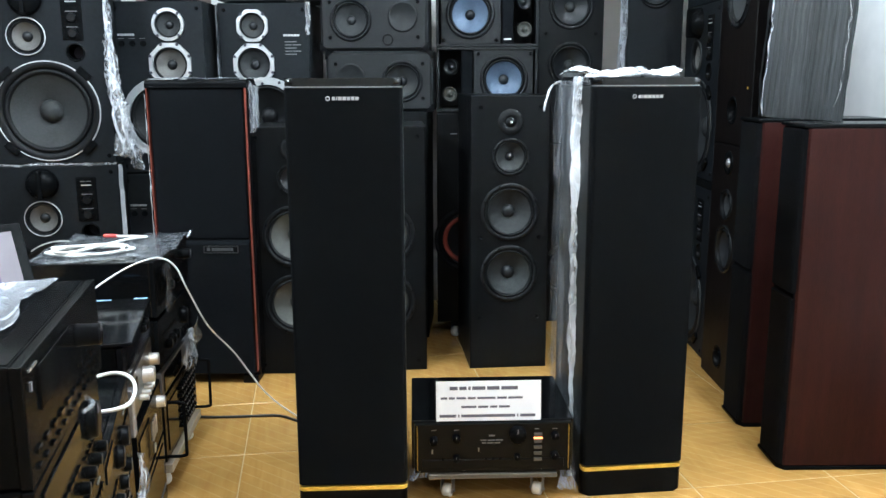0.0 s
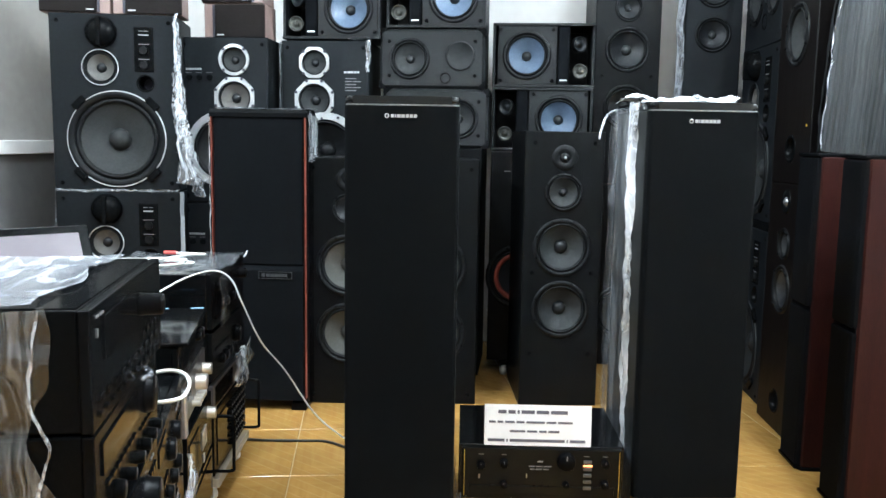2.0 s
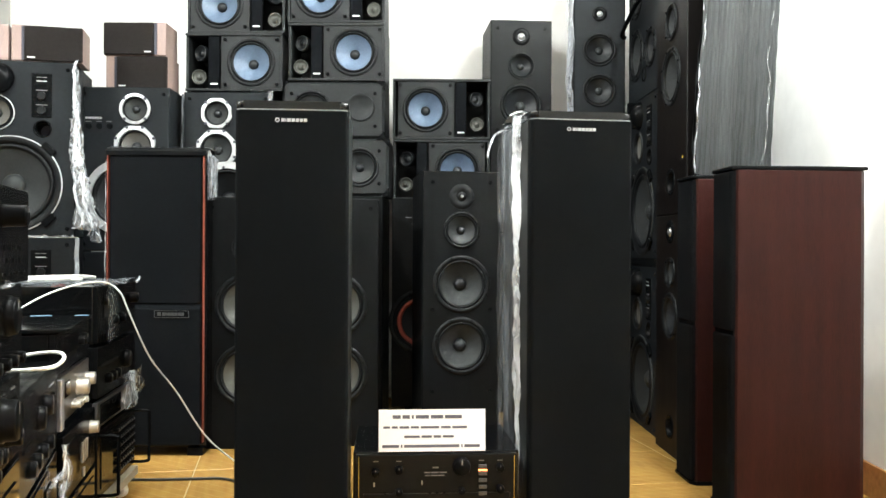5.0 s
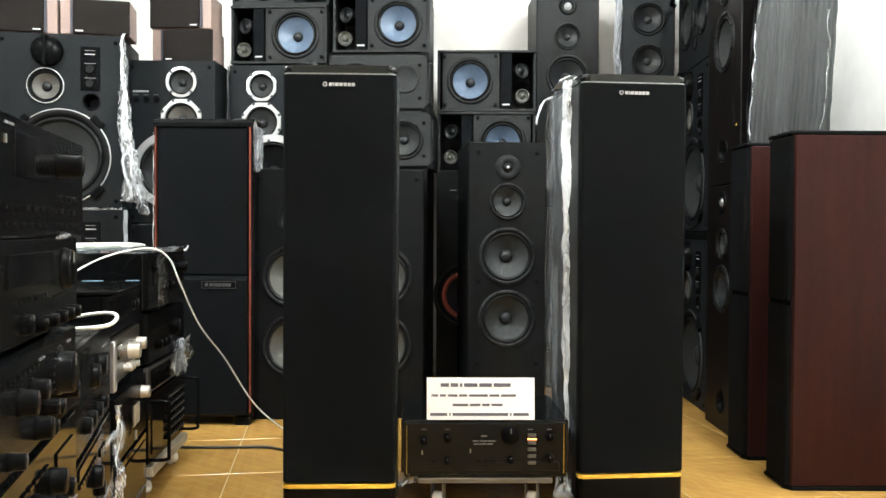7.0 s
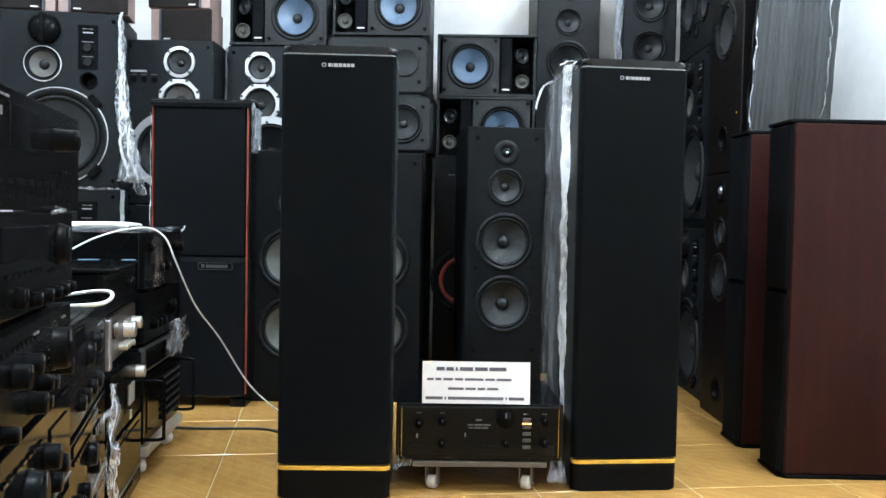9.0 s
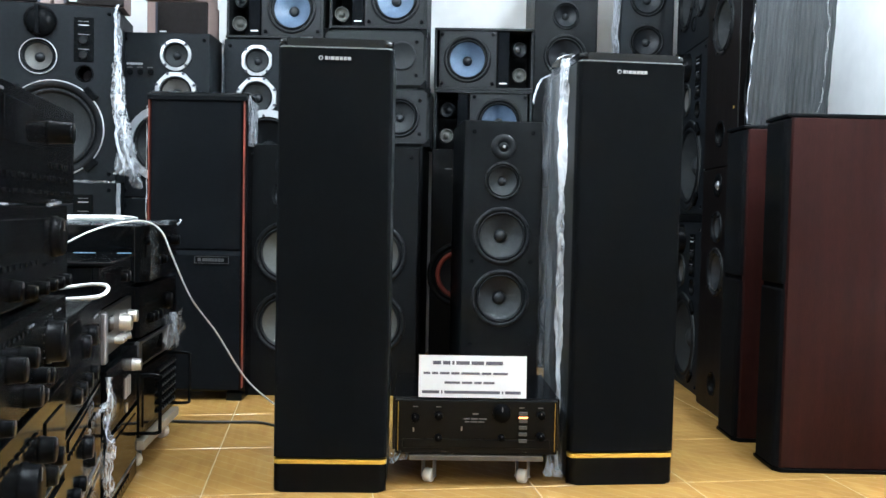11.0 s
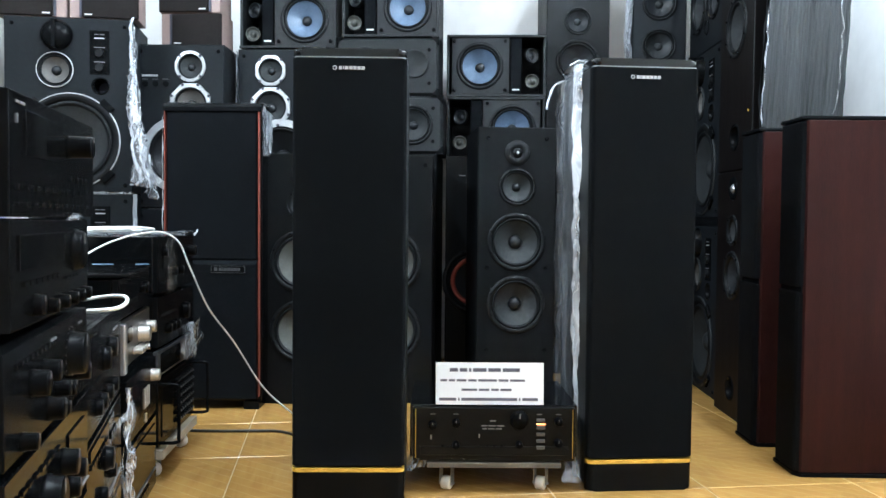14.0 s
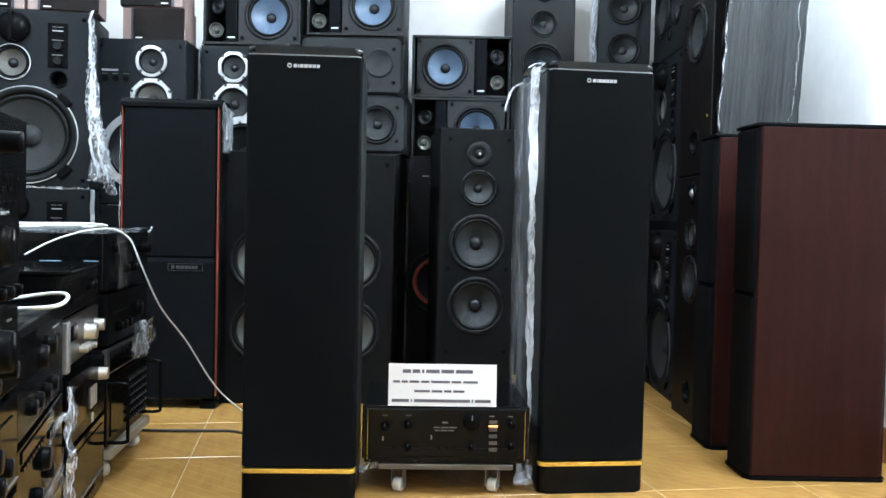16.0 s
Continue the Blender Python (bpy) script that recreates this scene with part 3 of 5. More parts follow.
crumple("plastic_wrap", pose(0.570, 2.217, 0, 0, 0, 9.0), "clear crumpled film wrapped round the tower's back", [
    ("side_film", sheet(lambda u, v: (-0.152 - 0.008 * math.sin(9 * u + 3 * v) - 0.010 * u, 0.14 + 0.20 * u, 0.01 + 1.155 * v), 12, 50, 0.006, 12, 1), FILM),
    ("back_film", sheet(lambda u, v: (-0.165 + 0.315 * u, 0.342, 0.01 + 1.15 * v), 8, 30, 0.006, 12, 2), FILM),
    ("far_side_film", sheet(lambda u, v: (0.150, 0.12 + 0.22 * u, 0.01 + 1.15 * v), 8, 30, 0.005, 12, 3), FILM),
    ("top_film", sheet(lambda u, v: (-0.152 + 0.304 * u, 0.13 + 0.21 * v, 1.182 + 0.006 * math.sin(14 * u) + 0.010 * math.sin(3.14 * v)), 36, 24, 0.009, 18, 4), FILM_WHITE),
    ("bunched_edge", sheet(lambda u, v: (-0.149 - (0.007 + 0.010 * v) * math.sin(3.14 * u), 0.105 + (0.024 + 0.044 * v) * u + 0.008 * math.sin(11 * v) + 0.005 * math.sin(31 * v), 0.01 + 1.165 * v), 10, 90, 0.008, 14, 5), FILM_WHITE),
    ("bunched_fold", sheet(lambda u, v: (-0.153 - (0.006 + 0.006 * v) * math.sin(3.14 * u), 0.122 + 0.022 * u + 0.007 * math.sin(9 * v + 1), 0.35 + 0.82 * v), 6, 70, 0.009, 17, 8), FILM_WHITE),
    ("bunched_top", rope([(-0.15, 0.10, 1.172), (-0.08, 0.12, 1.178), (0.0, 0.14, 1.180), (0.08, 0.16, 1.178), (0.14, 0.17, 1.176)], 0.010, 0.012, 6), FILM_WHITE),
    ("wisp", rope([(0.02, 0.2, 1.175), (0.035, 0.2, 1.195), (0.055, 0.2, 1.198), (0.07, 0.2, 1.18)], 0.005, 0.006, 9), FILM_MILD),
    ("loose_tail", rope([(-0.15, 0.33, 1.165), (-0.175, 0.34, 1.15), (-0.195, 0.33, 1.11), (-0.20, 0.32, 1.075)], 0.0035, 0.004, 7), FILM_THICK),
])


# ---------------------------------------------------------------- amplifier on its dolly, with the card
def caster(parent, x, y, r=0.025, top=0.0):
    top = top or r * 2.0 + 0.022
    turn = Matrix.Rotation(radians(66), 3, "Z")
    bm = box(-0.017, 0.017, -0.019, 0.019, top - 0.003, top, 0.001)
    for side in (-1, 1):
        a, b = sorted((side * 0.0155, side * 0.0175))
        box(-0.011, 0.011, a, b, r * 0.75, top - 0.003, bm=bm)
        lathe([(0.005, 0.0), (0.005, 0.005), (0.0, 0.005)], 0, r, 8, bm=bm) if side < 0 else None
    box(-0.003, 0.003, -0.022, 0.022, r - 0.003, r + 0.003, bm=bm)
    bmesh.ops.rotate(bm, verts=bm.verts[:], cent=(0, 0, 0), matrix=turn)
    bmesh.ops.translate(bm, verts=bm.verts[:], vec=(x, y, 0))
    c = part("caster_fork", bm, STEEL, parent, "grey steel fork")
    bm = lathe([(0, 0.0145), (r * 0.4, 0.0145), (r * 0.5, 0.012), (r * 0.88, 0.0125), (r, 0.009), (r, -0.009), (r * 0.88, -0.0125), (r * 0.5, -0.012), (r * 0.4, -0.0145), (0, -0.0145)], 0, 0, 20)
    bmesh.ops.rotate(bm, verts=bm.verts[:], cent=(0, 0, 0), matrix=turn)
    bmesh.ops.translate(bm, verts=bm.verts[:], vec=(x, y, r))
    part("caster_wheel", bm, CASTER, c, "white nylon wheel", True)


def dolly(m, w, d, z, label, r=0.025, board=CHIPWOOD, thick=0.027):
    t = thing("dolly", m, label, "dolly", "wooden dollies")
    part("board", box(-w / 2, w / 2, 0, d, z, z + thick, 0.002), board, t, "bare wooden board")
    for x in (-w / 2 + 0.055, w / 2 - 0.05):
        for y in (0.04, d - 0.05):
            caster(t, x, y, r, z)
    return t


AMP = pose(0.172, 2.160, 0.0, 0, 0, 4.5)
dolly(AMP @ pose(0.0, -0.005, 0), 0.362, 0.33, 0.0695, "small bare wooden dolly with white casters", 0.0185, SHADEBOARD, 0.0138)


def knob(parent, x, z, r, length, material=PLASTIC, name="knob", y=0.0, pointer=True):
    k = part(name, lathe([(r * 1.06, -y), (r * 1.06, 0.003 - y), (r, 0.004 - y), (r * 0.96, length - 0.002 - y), (r * 0.9, length - y), (0, length - y)], x, z, 28), material, parent, "", True)
    if pointer:
        part("pointer", box(x - r * 0.06, x + r * 0.06, y - length - 0.0012, y - length + 0.0005, z + r * 0.3, z + r * 0.85), GREYMARK, k)
    return k


def integrated_amp(m):
    a = thing("amplifier", m, "black integrated amplifier with gold edge lines on dolly", "amplifier")
    w, h, d = 0.438, 0.138, 0.37
    part("case", box(-w / 2 - 0.008, w / 2 + 0.008, 0.022, d, 0.0, h + 0.0055, 0.003), LACQUER, a, "glossy black case")
    part("front_panel", box(-w / 2, w / 2, 0.0, 0.021, -0.004, h + 0.003, 0.003), FACE_AMP, a, "dark bronze front panel")
    for x in (-w / 2 + 0.0075, w / 2 - 0.0075):
        part("gold_edge", box(x - 0.0005, x + 0.0005, -0.0008, 0.002, 0.004, h - 0.002), GOLD, a, "thin gold line")
    part("lower_lip", box(-w / 2 + 0.02, w / 2 - 0.02, -0.003, 0.002, 0.012, 0.036, 0.002), FACE_AMP, a)
    for x, z, r, l in ((-0.166, 0.094, 0.011, 0.018), (-0.103, 0.100, 0.011, 0.018), (-0.103, 0.040, 0.010, 0.016), (0.172, 0.104, 0.011, 0.018), (0.172, 0.046, 0.011, 0.018), (0.067, 0.042, 0.009, 0.015)):
        knob(a, x, z, r, l, KNOBBLK)
    knob(a, 0.067, 0.108, 0.024, 0.018, KNOBBLK, "volume_knob")
    part("power_switch", box(-0.172, -0.168, -0.006, 0.001, 0.056, 0.066), STEEL, a)
    part("selector_switch", box(-0.042, -0.039, -0.005, 0.001, 0.060, 0.070), STEEL, a)
    for x in (-0.14, -0.02, 0.0, 0.02):
        part("push_button", box(x - 0.003, x + 0.003, -0.004, 0.001, 0.034, 0.039), PLASTIC, a)
    for k, z in enumerate((0.108, 0.088, 0.070, 0.052, 0.034)):
        part("source_button", box(0.114, 0.136, -0.005, 0.001, z - 0.005, z + 0.004, 0.001), BADGE, a, "grey source button")
    part("lit_indicator", box(0.113, 0.137, -0.006, 0.001, 0.0955, 0.0985), LED, a, "lit orange indicator")
    bars(a, -0.035, 0.090, (0.016, 0.02, 0.02), 0.003, 0.003, -0.0012, GREYMARK)
    bars(a, -0.032, 0.082, (0.012, 0.018, 0.016), 0.003, 0.003, -0.0012, GREYMARK)
    bars(a, -0.012, 0.103, (0.016,), 0.004, 0.003, -0.0012, GREYMARK)
    for x in (-0.172, -0.11, 0.114, 0.165):
        bars(a, x, 0.122, (0.014,), 0.002, 0.003, -0.0012, GREYMARK)
    for x in (-0.17, 0.17):
        for y in (0.05, 0.3):
            part("foot", box(x - 0.02, x + 0.02, y, y + 0.03, -0.008, 0.0), RUBBER, a)
    return a


integrated_amp(AMP @ pose(0, 0, 0.0915))


def price_card(m):
    """The printed sheet; its writing is private and stands as plain bars."""
    c = thing("paper_sign", m, "white printed paper card leaning upright on the amplifier", "sign")
    part("sheet", box(-0.1455, 0.1455, 0, 0.0012, 0, 0.113), CARD, c)
    for z, h, x0, ws in (
        (0.085, 0.016, -0.108, (0.022, 0.020, 0.006, 0.036, 0.034, 0.046)),
        (0.060, 0.010, -0.133, (0.018, 0.016, 0.026, 0.022, 0.050, 0.026, 0.040)),
        (0.035, 0.010, -0.076, (0.042, 0.028, 0.020, 0.030)),
        (0.008, 0.013, -0.136, (0.046, 0.004, 0.150, 0.004, 0.042)),
    ):
        bars(c, x0, z + h * 0.2, ws, h * 0.6, 0.005, -0.0009, TONER)
    return c


price_card(AMP @ pose(-0.013, 0.004, 0.2392, -5, 0, 0))
crumple("plastic_wrap", AMP, "clear film lying loose round the amplifier", [
    ("low_film", sheet(lambda u, v: (-0.21 + 0.42 * u, 0.000 + 0.02 * v, 0.094 - 0.010 * v), 60, 4, 0.009, 30, 11), FILM_MILD),
    ("side_film", sheet(lambda u, v: (0.236 + 0.012 * v, 0.01 + 0.30 * u, 0.06 + 0.17 * v), 12, 10, 0.008, 18, 12), FILM),
    ("floor_tail", sheet(lambda u, v: (-0.235 + 0.06 * u, 0.02 + 0.03 * v, 0.055 + 0.04 * v + 0.01 * u), 10, 8, 0.016, 24, 14), FILM_MILD),
    ("far_tail", sheet(lambda u, v: (0.19 + 0.055 * u, 0.01 + 0.04 * v, 0.03 + 0.065 * v - 0.02 * u), 10, 10, 0.014, 24, 15), FILM),
    ("near_side_film", sheet(lambda u, v: (-0.236 - 0.012 * v, 0.01 + 0.30 * u, 0.06 + 0.17 * v), 12, 10, 0.008, 18, 13), FILM),
])


# ---------------------------------------------------------------- floor-standing loudspeakers in the first row
def centre_speaker(m):
    s = thing("tower_speaker", m, "black ash three-way tower loudspeaker without grille", "loudspeaker", "tower loudspeakers")
    w, h, d = 0.315, 1.105, 0.42
    ds = ((0.867, 0.075), (0.648, 0.117), (0.398, 0.117))
    part("cabinet", cabinet_bm(w, h, d, [(0, z, r * 0.85) for z, r in ds]), ASH, s, "black wood-grain cabinet")
    tweeter(s, 0.0, 1.003, 0.051, RUBBER, RUBBER)
    part("bright_tip", lathe([(0.006, 0.012), (0.004, 0.016), (0, 0.017)], 0, 1.003, 12), CHROME, s)
    for z, r in ds:
        driver(s, 0, z, r, CONE, RUBBER, CONE_BLK, "midrange" if r < 0.08 else "woofer", 0.28, 0.3, 8, ringw=0.2)
    pins(s, [(x, z) for x in (-0.118, 0.118) for z in (1.06, 0.545, 0.215)])
    return s


centre_speaker(pose(0.250, 3.290, 0, 0, 0, 8.0))


def pale_cone_speaker(m):
    s = thing("tower_speaker", m, "black three-way floor loudspeaker with two pale cones", "loudspeaker", "pair with pale cones")
    w, h, d = 0.335, 0.99, 0.40
    ds = ((0.565, 0.124), (0.290, 0.124))
    part("cabinet", cabinet_bm(w, h, d, [(0, z, r * 0.85) for z, r in ds] + [(0, 0.79, 0.05)]), ASH, s, "black wood-grain cabinet")
    for z, r in ds:
        driver(s, 0, z, r, CONE_PALE, RUBBER, CONE_PALE, "woofer", 0.26, 0.32, 8)
    driver(s, 0, 0.79, 0.06, CONE_BLK, RUBBER, CONE, "midrange", 0.25, 0.35, 4)
    tweeter(s, 0, 0.905, 0.045, RUBBER, RUBBER)
    pins(s, [(x, z) for x in (-0.135, 0.135) for z in (0.95, 0.04)])
    return s


pale_cone_speaker(pose(-0.596, 3.185, 0, 0, 0, 3))
pale_cone_speaker(pose(-0.248, 3.235, 0, 0, 0, 6))


def redline_speaker(m):
    s = thing("tower_speaker", m, "glossy black tower loudspeaker with orange edge lines", "loudspeaker", "tower loudspeakers")
    w, h, d = 0.375, 1.17, 0.17
    part("cabinet", box(-w / 2, w / 2, 0.02, d, 0.03, h - 0.03, 0.003), LACQUER, s, "glossy black cabinet")
    part("upper_grille", box(-w / 2 + 0.012, w / 2 - 0.016, 0.0, 0.022, 0.575, h - 0.030, 0.006, 3), CLOTH2, s, "black cloth grille")
    bm = bmesh.new()
    prof = [(0.02, 0.55), (0.02, 0.04), (-0.014, 0.045), (-0.014, 0.556), (-0.008, 0.564), (0.006, 0.574), (0.02, 0.574)]
    a, b = [[bm.verts.new((x, y, z)) for y, z in prof] for x in (-w / 2 + 0.012, w / 2 - 0.016)]
    bm.faces.new(a), bm.faces.new(b[::-1])
    for k in range(len(prof)):
        j = (k + 1) % len(prof)
        bm.faces.new((a[k], b[k], b[j], a[j]))
    part("lower_panel", bm, CLOTH2, s, "black lower panel")
    bm = bmesh.new()
    prof = [(-0.006, h - 0.030), (-0.005, h - 0.014), (-0.001, h - 0.005), (0.012, h), (d - 0.05, h), (d, h - 0.03), (0.02, h - 0.03)]
    a, b = [[bm.verts.new((x, y, z)) for y, z in prof] for x in (-w / 2, w / 2)]
    bm.faces.new(a), bm.faces.new(b[::-1])
    for k in range(len(prof)):
        j = (k + 1) % len(prof)
        bm.faces.new((a[k], b[k], b[j], a[j]))
    part("top_cap", bm, PLASTIC, s, "sloping black top")
    for x in (-w / 2 + 0.005, w / 2 - 0.009):
        part("orange_line", box(x - 0.0012, x + 0.0012, -0.004, 0.021, 0.05, h - 0.026), ORANGE, s, "orange edge line")
    badge = part("badge", box(0.0, 0.130, -0.017, -0.013, 0.525, 0.553, 0.001), PLASTIC, s, "small black badge with metal rim")
    for bx0, bx1, bz0, bz1 in ((0.0, 0.130, 0.5255, 0.527), (0.0, 0.130, 0.551, 0.5525), (0.0, 0.0015, 0.527, 0.551), (0.1285, 0.130, 0.527, 0.551)):
        part("badge_rim", box(bx0, bx1, -0.0185, -0.0165, bz0, bz1), BADGE, badge)
    bars(badge, 0.030, 0.533, (0.010, 0.005, 0.012, 0.012, 0.010, 0.010, 0.010), 0.012, 0.002, -0.0185, BADGE)
    part("badge_mark", box(0.012, 0.024, -0.0185, -0.016, 0.533, 0.546), BADGE, badge)
    for x in (-0.15, 0.15):
        part("foot", box(x - 0.03, x + 0.03, 0.0, 0.16, 0.0, 0.032, 0.003), PLASTIC, s)
    return s


REDL = pose(-0.912, 3.065, 0, 0, 0, 2)
redline_speaker(REDL)
crumple("plastic_wrap", REDL, "clear film round the sides of the black loudspeaker", [
    ("left_film", sheet(lambda u, v: (-0.1875 - 0.014 * u, -0.004 + 0.03 * u, 0.50 + 0.62 * v), 6, 50, 0.004, 15, 21), FILM_WHITE),
    ("right_film", sheet(lambda u, v: (0.1915 + 0.004 * u + 0.002 * math.sin(20 * v), 0.004 + 0.150 * u, 0.975 + 0.185 * v - 0.02 * u * v), 10, 24, 0.003, 15, 22), FILM_DENSE),
    ("right_fold", rope([(0.194, 0.03, 1.165), (0.198, 0.045, 1.10), (0.196, 0.04, 1.02), (0.196, 0.04, 0.97)], 0.002, 0.004, 23), FILM_MILD),
    ("top_film", sheet(lambda u, v: (-0.18 + 0.375 * u, 0.02 + 0.13 * v, 1.175), 24, 12, 0.004, 18, 24), FILM_DENSE),
])


def red_cone_speaker(m):
    s = thing("floor_speaker", m, "black floor loudspeaker with red cone on casters", "loudspeaker", "back row loudspeakers")
    w, h = 0.42, 1.02
    part("cabinet", cabinet_bm(w, h - 0.075, 0.36, [(-0.075, 0.385, 0.126)]), ASH, s)
    s.children[0].location = (0, 0, 0.075)
    red = driver(s, -0.075, 0.460, 0.148, CONE_BLK, RUBBER, CONE_BLK, "woofer", 0.28, 0.3, 8)
    part("red_edge", lathe([(0.111, -0.003), (0.104, 0.001), (0.094, -0.004), (0.090, -0.012)], -0.075, 0.460, 40), CONE_RED, red, "red ring round the cone", True)
    tweeter(s, 0.05, 0.86, 0.05)
    mark(s, -0.15, -0.12, 0.93, 0.934, -0.002, GREYMARK)
    mark(s, -0.12, -0.10, 0.90, 0.904, -0.002, GREYMARK)
    part("base_board", box(-0.15, 0.15, 0.0, 0.34, 0.058, 0.076), PLASTIC, s)
    for x in (-0.13, 0.13):
        for y in (0.03, 0.30):
            caster(s, x, y, 0.024)
    return s


red_cone_speaker(pose(0.150, 3.690, 0, 0, 0, 0))


def plain_back_row(m, w, h, d, label):
    """A loudspeaker of the back row, of which only the top edge shows."""
    s = thing("floor_speaker", m, label, "loudspeaker", "back row loudspeakers")
    part("cabinet", cabinet_bm(w, h, d, [(0, h * 0.3, 0.11)]), ASH, s)
    driver(s, 0, h * 0.3, 0.13, CONE_BLK, RUBBER, CONE_BLK, "woofer", 0.26, 0.3)
    tweeter(s, 0, h * 0.8, 0.045)
    return s


plain_back_row(pose(-0.335, 3.690, 0, 0, 0, 0), 0.47, 1.028, 0.40, "black floor loudspeaker carrying the charcoal boxes")
plain_back_row(pose(0.560, 3.985, 0, 0, 0, 5), 0.32, 0.868, 0.34, "black floor loudspeaker under a slim black one")


# ---------------------------------------------------------------- studio monitors with a large woofer
def big_monitor(m, label, h=0.717, rim=BADGEPRINT):
    s = thing("monitor_speaker", m, label, "loudspeaker", "large studio monitors")
    w, d = 0.50, 0.36
    part("cabinet", cabinet_bm(w, h, d, [(0.004, 0.211, 0.172), (-0.054, 0.502, 0.062), (0.124, 0.441, 0.030)]), BAFFLE, s)
    big = driver(s, 0.004, 0.211, 0.199, CONE, RUBBER, CONE, "woofer", 0.22, 0.3, 0, "", "large woofer with thin bright rim", 0.10)
    part("bright_rim", lathe([(0.1940, 0.004), (0.1950, 0.008), (0.1975, 0.008), (0.1992, 0.002)], 0.004, 0.211, 48), rim, big, "", True)
    for a in (45, 135, 225, 315):
        x, z = 0.004 + 0.207 * math.cos(radians(a)), 0.211 + 0.207 * math.sin(radians(a))
        bm = box(-0.03, 0.03, -0.012, 0.0, -0.014, 0.014, 0.003)
        bmesh.ops.rotate(bm, verts=bm.verts[:], cent=(0, 0, 0), matrix=Matrix.Rotation(radians(90 - a), 3, "Y"))
        bmesh.ops.translate(bm, verts=bm.verts[:], vec=(x, 0, z))
        part("clamp", bm, PLASTIC, s)
    driver(s, -0.054, 0.502, 0.073, CONE_TAN, RUBBER, CONE_BLK, "midrange", 0.25, 0.36, 0, "", "midrange with pale cone", 0.10)
    part("bright_rim", lathe([(0.0690, 0.004), (0.0700, 0.008), (0.0722, 0.008), (0.0735, 0.002)], -0.054, 0.502, 40), rim, s, "", True)
    # tweeter: a dark half ball behind an upright bar
    t = part("tweeter", lathe([(0.064, 0.0), (0.060, 0.018), (0.048, 0.034), (0.030, 0.045), (0.0, 0.050)], -0.047, 0.644, 28), PLASTIC, s, "", True)
    part("tweeter_bar", box(-0.056, -0.038, -0.056, -0.005, 0.585, 0.703, 0.004), PLASTIC, t)
    p = part("control_panel", box(0.082, 0.160, -0.004, 0.002, 0.487, 0.668, 0.003), PLASTIC, s, "black control plate")
    for z in (0.575, 0.515):
        part("level_knob", lathe([(0.018, 0.004), (0.016, 0.014), (0, 0.014)], 0.121, z, 20), RUBBER, p)
        bars(p, 0.099, z + 0.022, (0.044,), 0.003, 0.003, -0.0052, GREYMARK)
    bars(p, 0.101, 0.634, (0.04,), 0.004, 0.003, -0.0052, BADGEPRINT)
    bars(p, 0.101, 0.650, (0.018, 0.018), 0.003, 0.004, -0.0052, GREYMARK)
    port(s, 0.124, 0.441, 0.034)
    pins(s, [(-0.22, h - 0.03), (0.22, h - 0.03), (-0.22, 0.03), (0.22, 0.03)])
    return s


BIGL = pose(-1.597, 3.305, 0.0, 0, 0, 13)
big_monitor(BIGL @ pose(0, 0, 0.836), "large black studio monitor stacked on its twin")
lower = big_monitor(BIGL @ pose(0, 0, 0.112), "large black studio monitor under its twin", 0.717)
st = thing("plinth_box", BIGL, "low black plinth under the stacked monitors", "plinth")
part("plinth_body", box(-0.24, 0.24, 0.02, 0.34, 0, 0.111, 0.004), PLASTIC, st)
crumple("plastic_wrap", BIGL, "bunched clear film hanging down the monitor's edge", [
    ("hanging_film", sheet(lambda u, v: (0.240 + (0.022 + 0.085 * (1 - v) ** 2.2) * u + 0.010 * math.sin(9 * v), -0.012 - 0.02 * math.sin(3.1 * u), 0.86 + 0.70 * v), 12, 60, 0.013, 15, 31), FILM_MILD),
    ("inner_fold", sheet(lambda u, v: (0.232 + 0.04 * u + 0.05 * (1 - v), -0.018 - 0.012 * u, 0.88 + 0.45 * v), 8, 44, 0.014, 18, 32), FILM_MILD),
    ("drooping_end", sheet(lambda u, v: (0.30 + 0.055 * u + 0.02 * v, -0.03 - 0.02 * math.sin(6.3 * u), 0.835 + 0.09 * v - 0.03 * u), 10, 12, 0.016, 20, 33), FILM_MILD),
    ("edge_fold", rope([(0.25, -0.012, 1.56), (0.246, -0.014, 1.42), (0.256, -0.012, 1.28), (0.25, -0.018, 1.12), (0.262, -0.02, 0.98), (0.29, -0.03, 0.88)], 0.006, 0.009, 34), FILM_THICK),
    ("second_fold", rope([(0.262, -0.012, 1.40), (0.268, -0.02, 1.25), (0.276, -0.018, 1.1), (0.30, -0.03, 0.95), (0.33, -0.03, 0.86)], 0.004, 0.008, 37), FILM_THICK),
    ("seam_film", sheet(lambda u, v: (-0.25 + 0.5 * u, -0.004, 0.830 + (0.004 + 0.007 * abs(math.sin(7 * u + 2))) * v), 60, 3, 0.006, 30, 35), FILM_MILD),
    ("near_edge_film", sheet(lambda u, v: (-0.254, 0.0 + 0.06 * u, 0.5 + 0.34 * v), 6, 20, 0.006, 22, 36), FILM_MILD),
    ("far_edge_strip", sheet(lambda u, v: (0.251 + 0.017 * u, -0.005 + 0.003 * u, 0.30 + 0.53 * v), 3, 20, 0.002, 22, 38), FILM_DENSE),
])


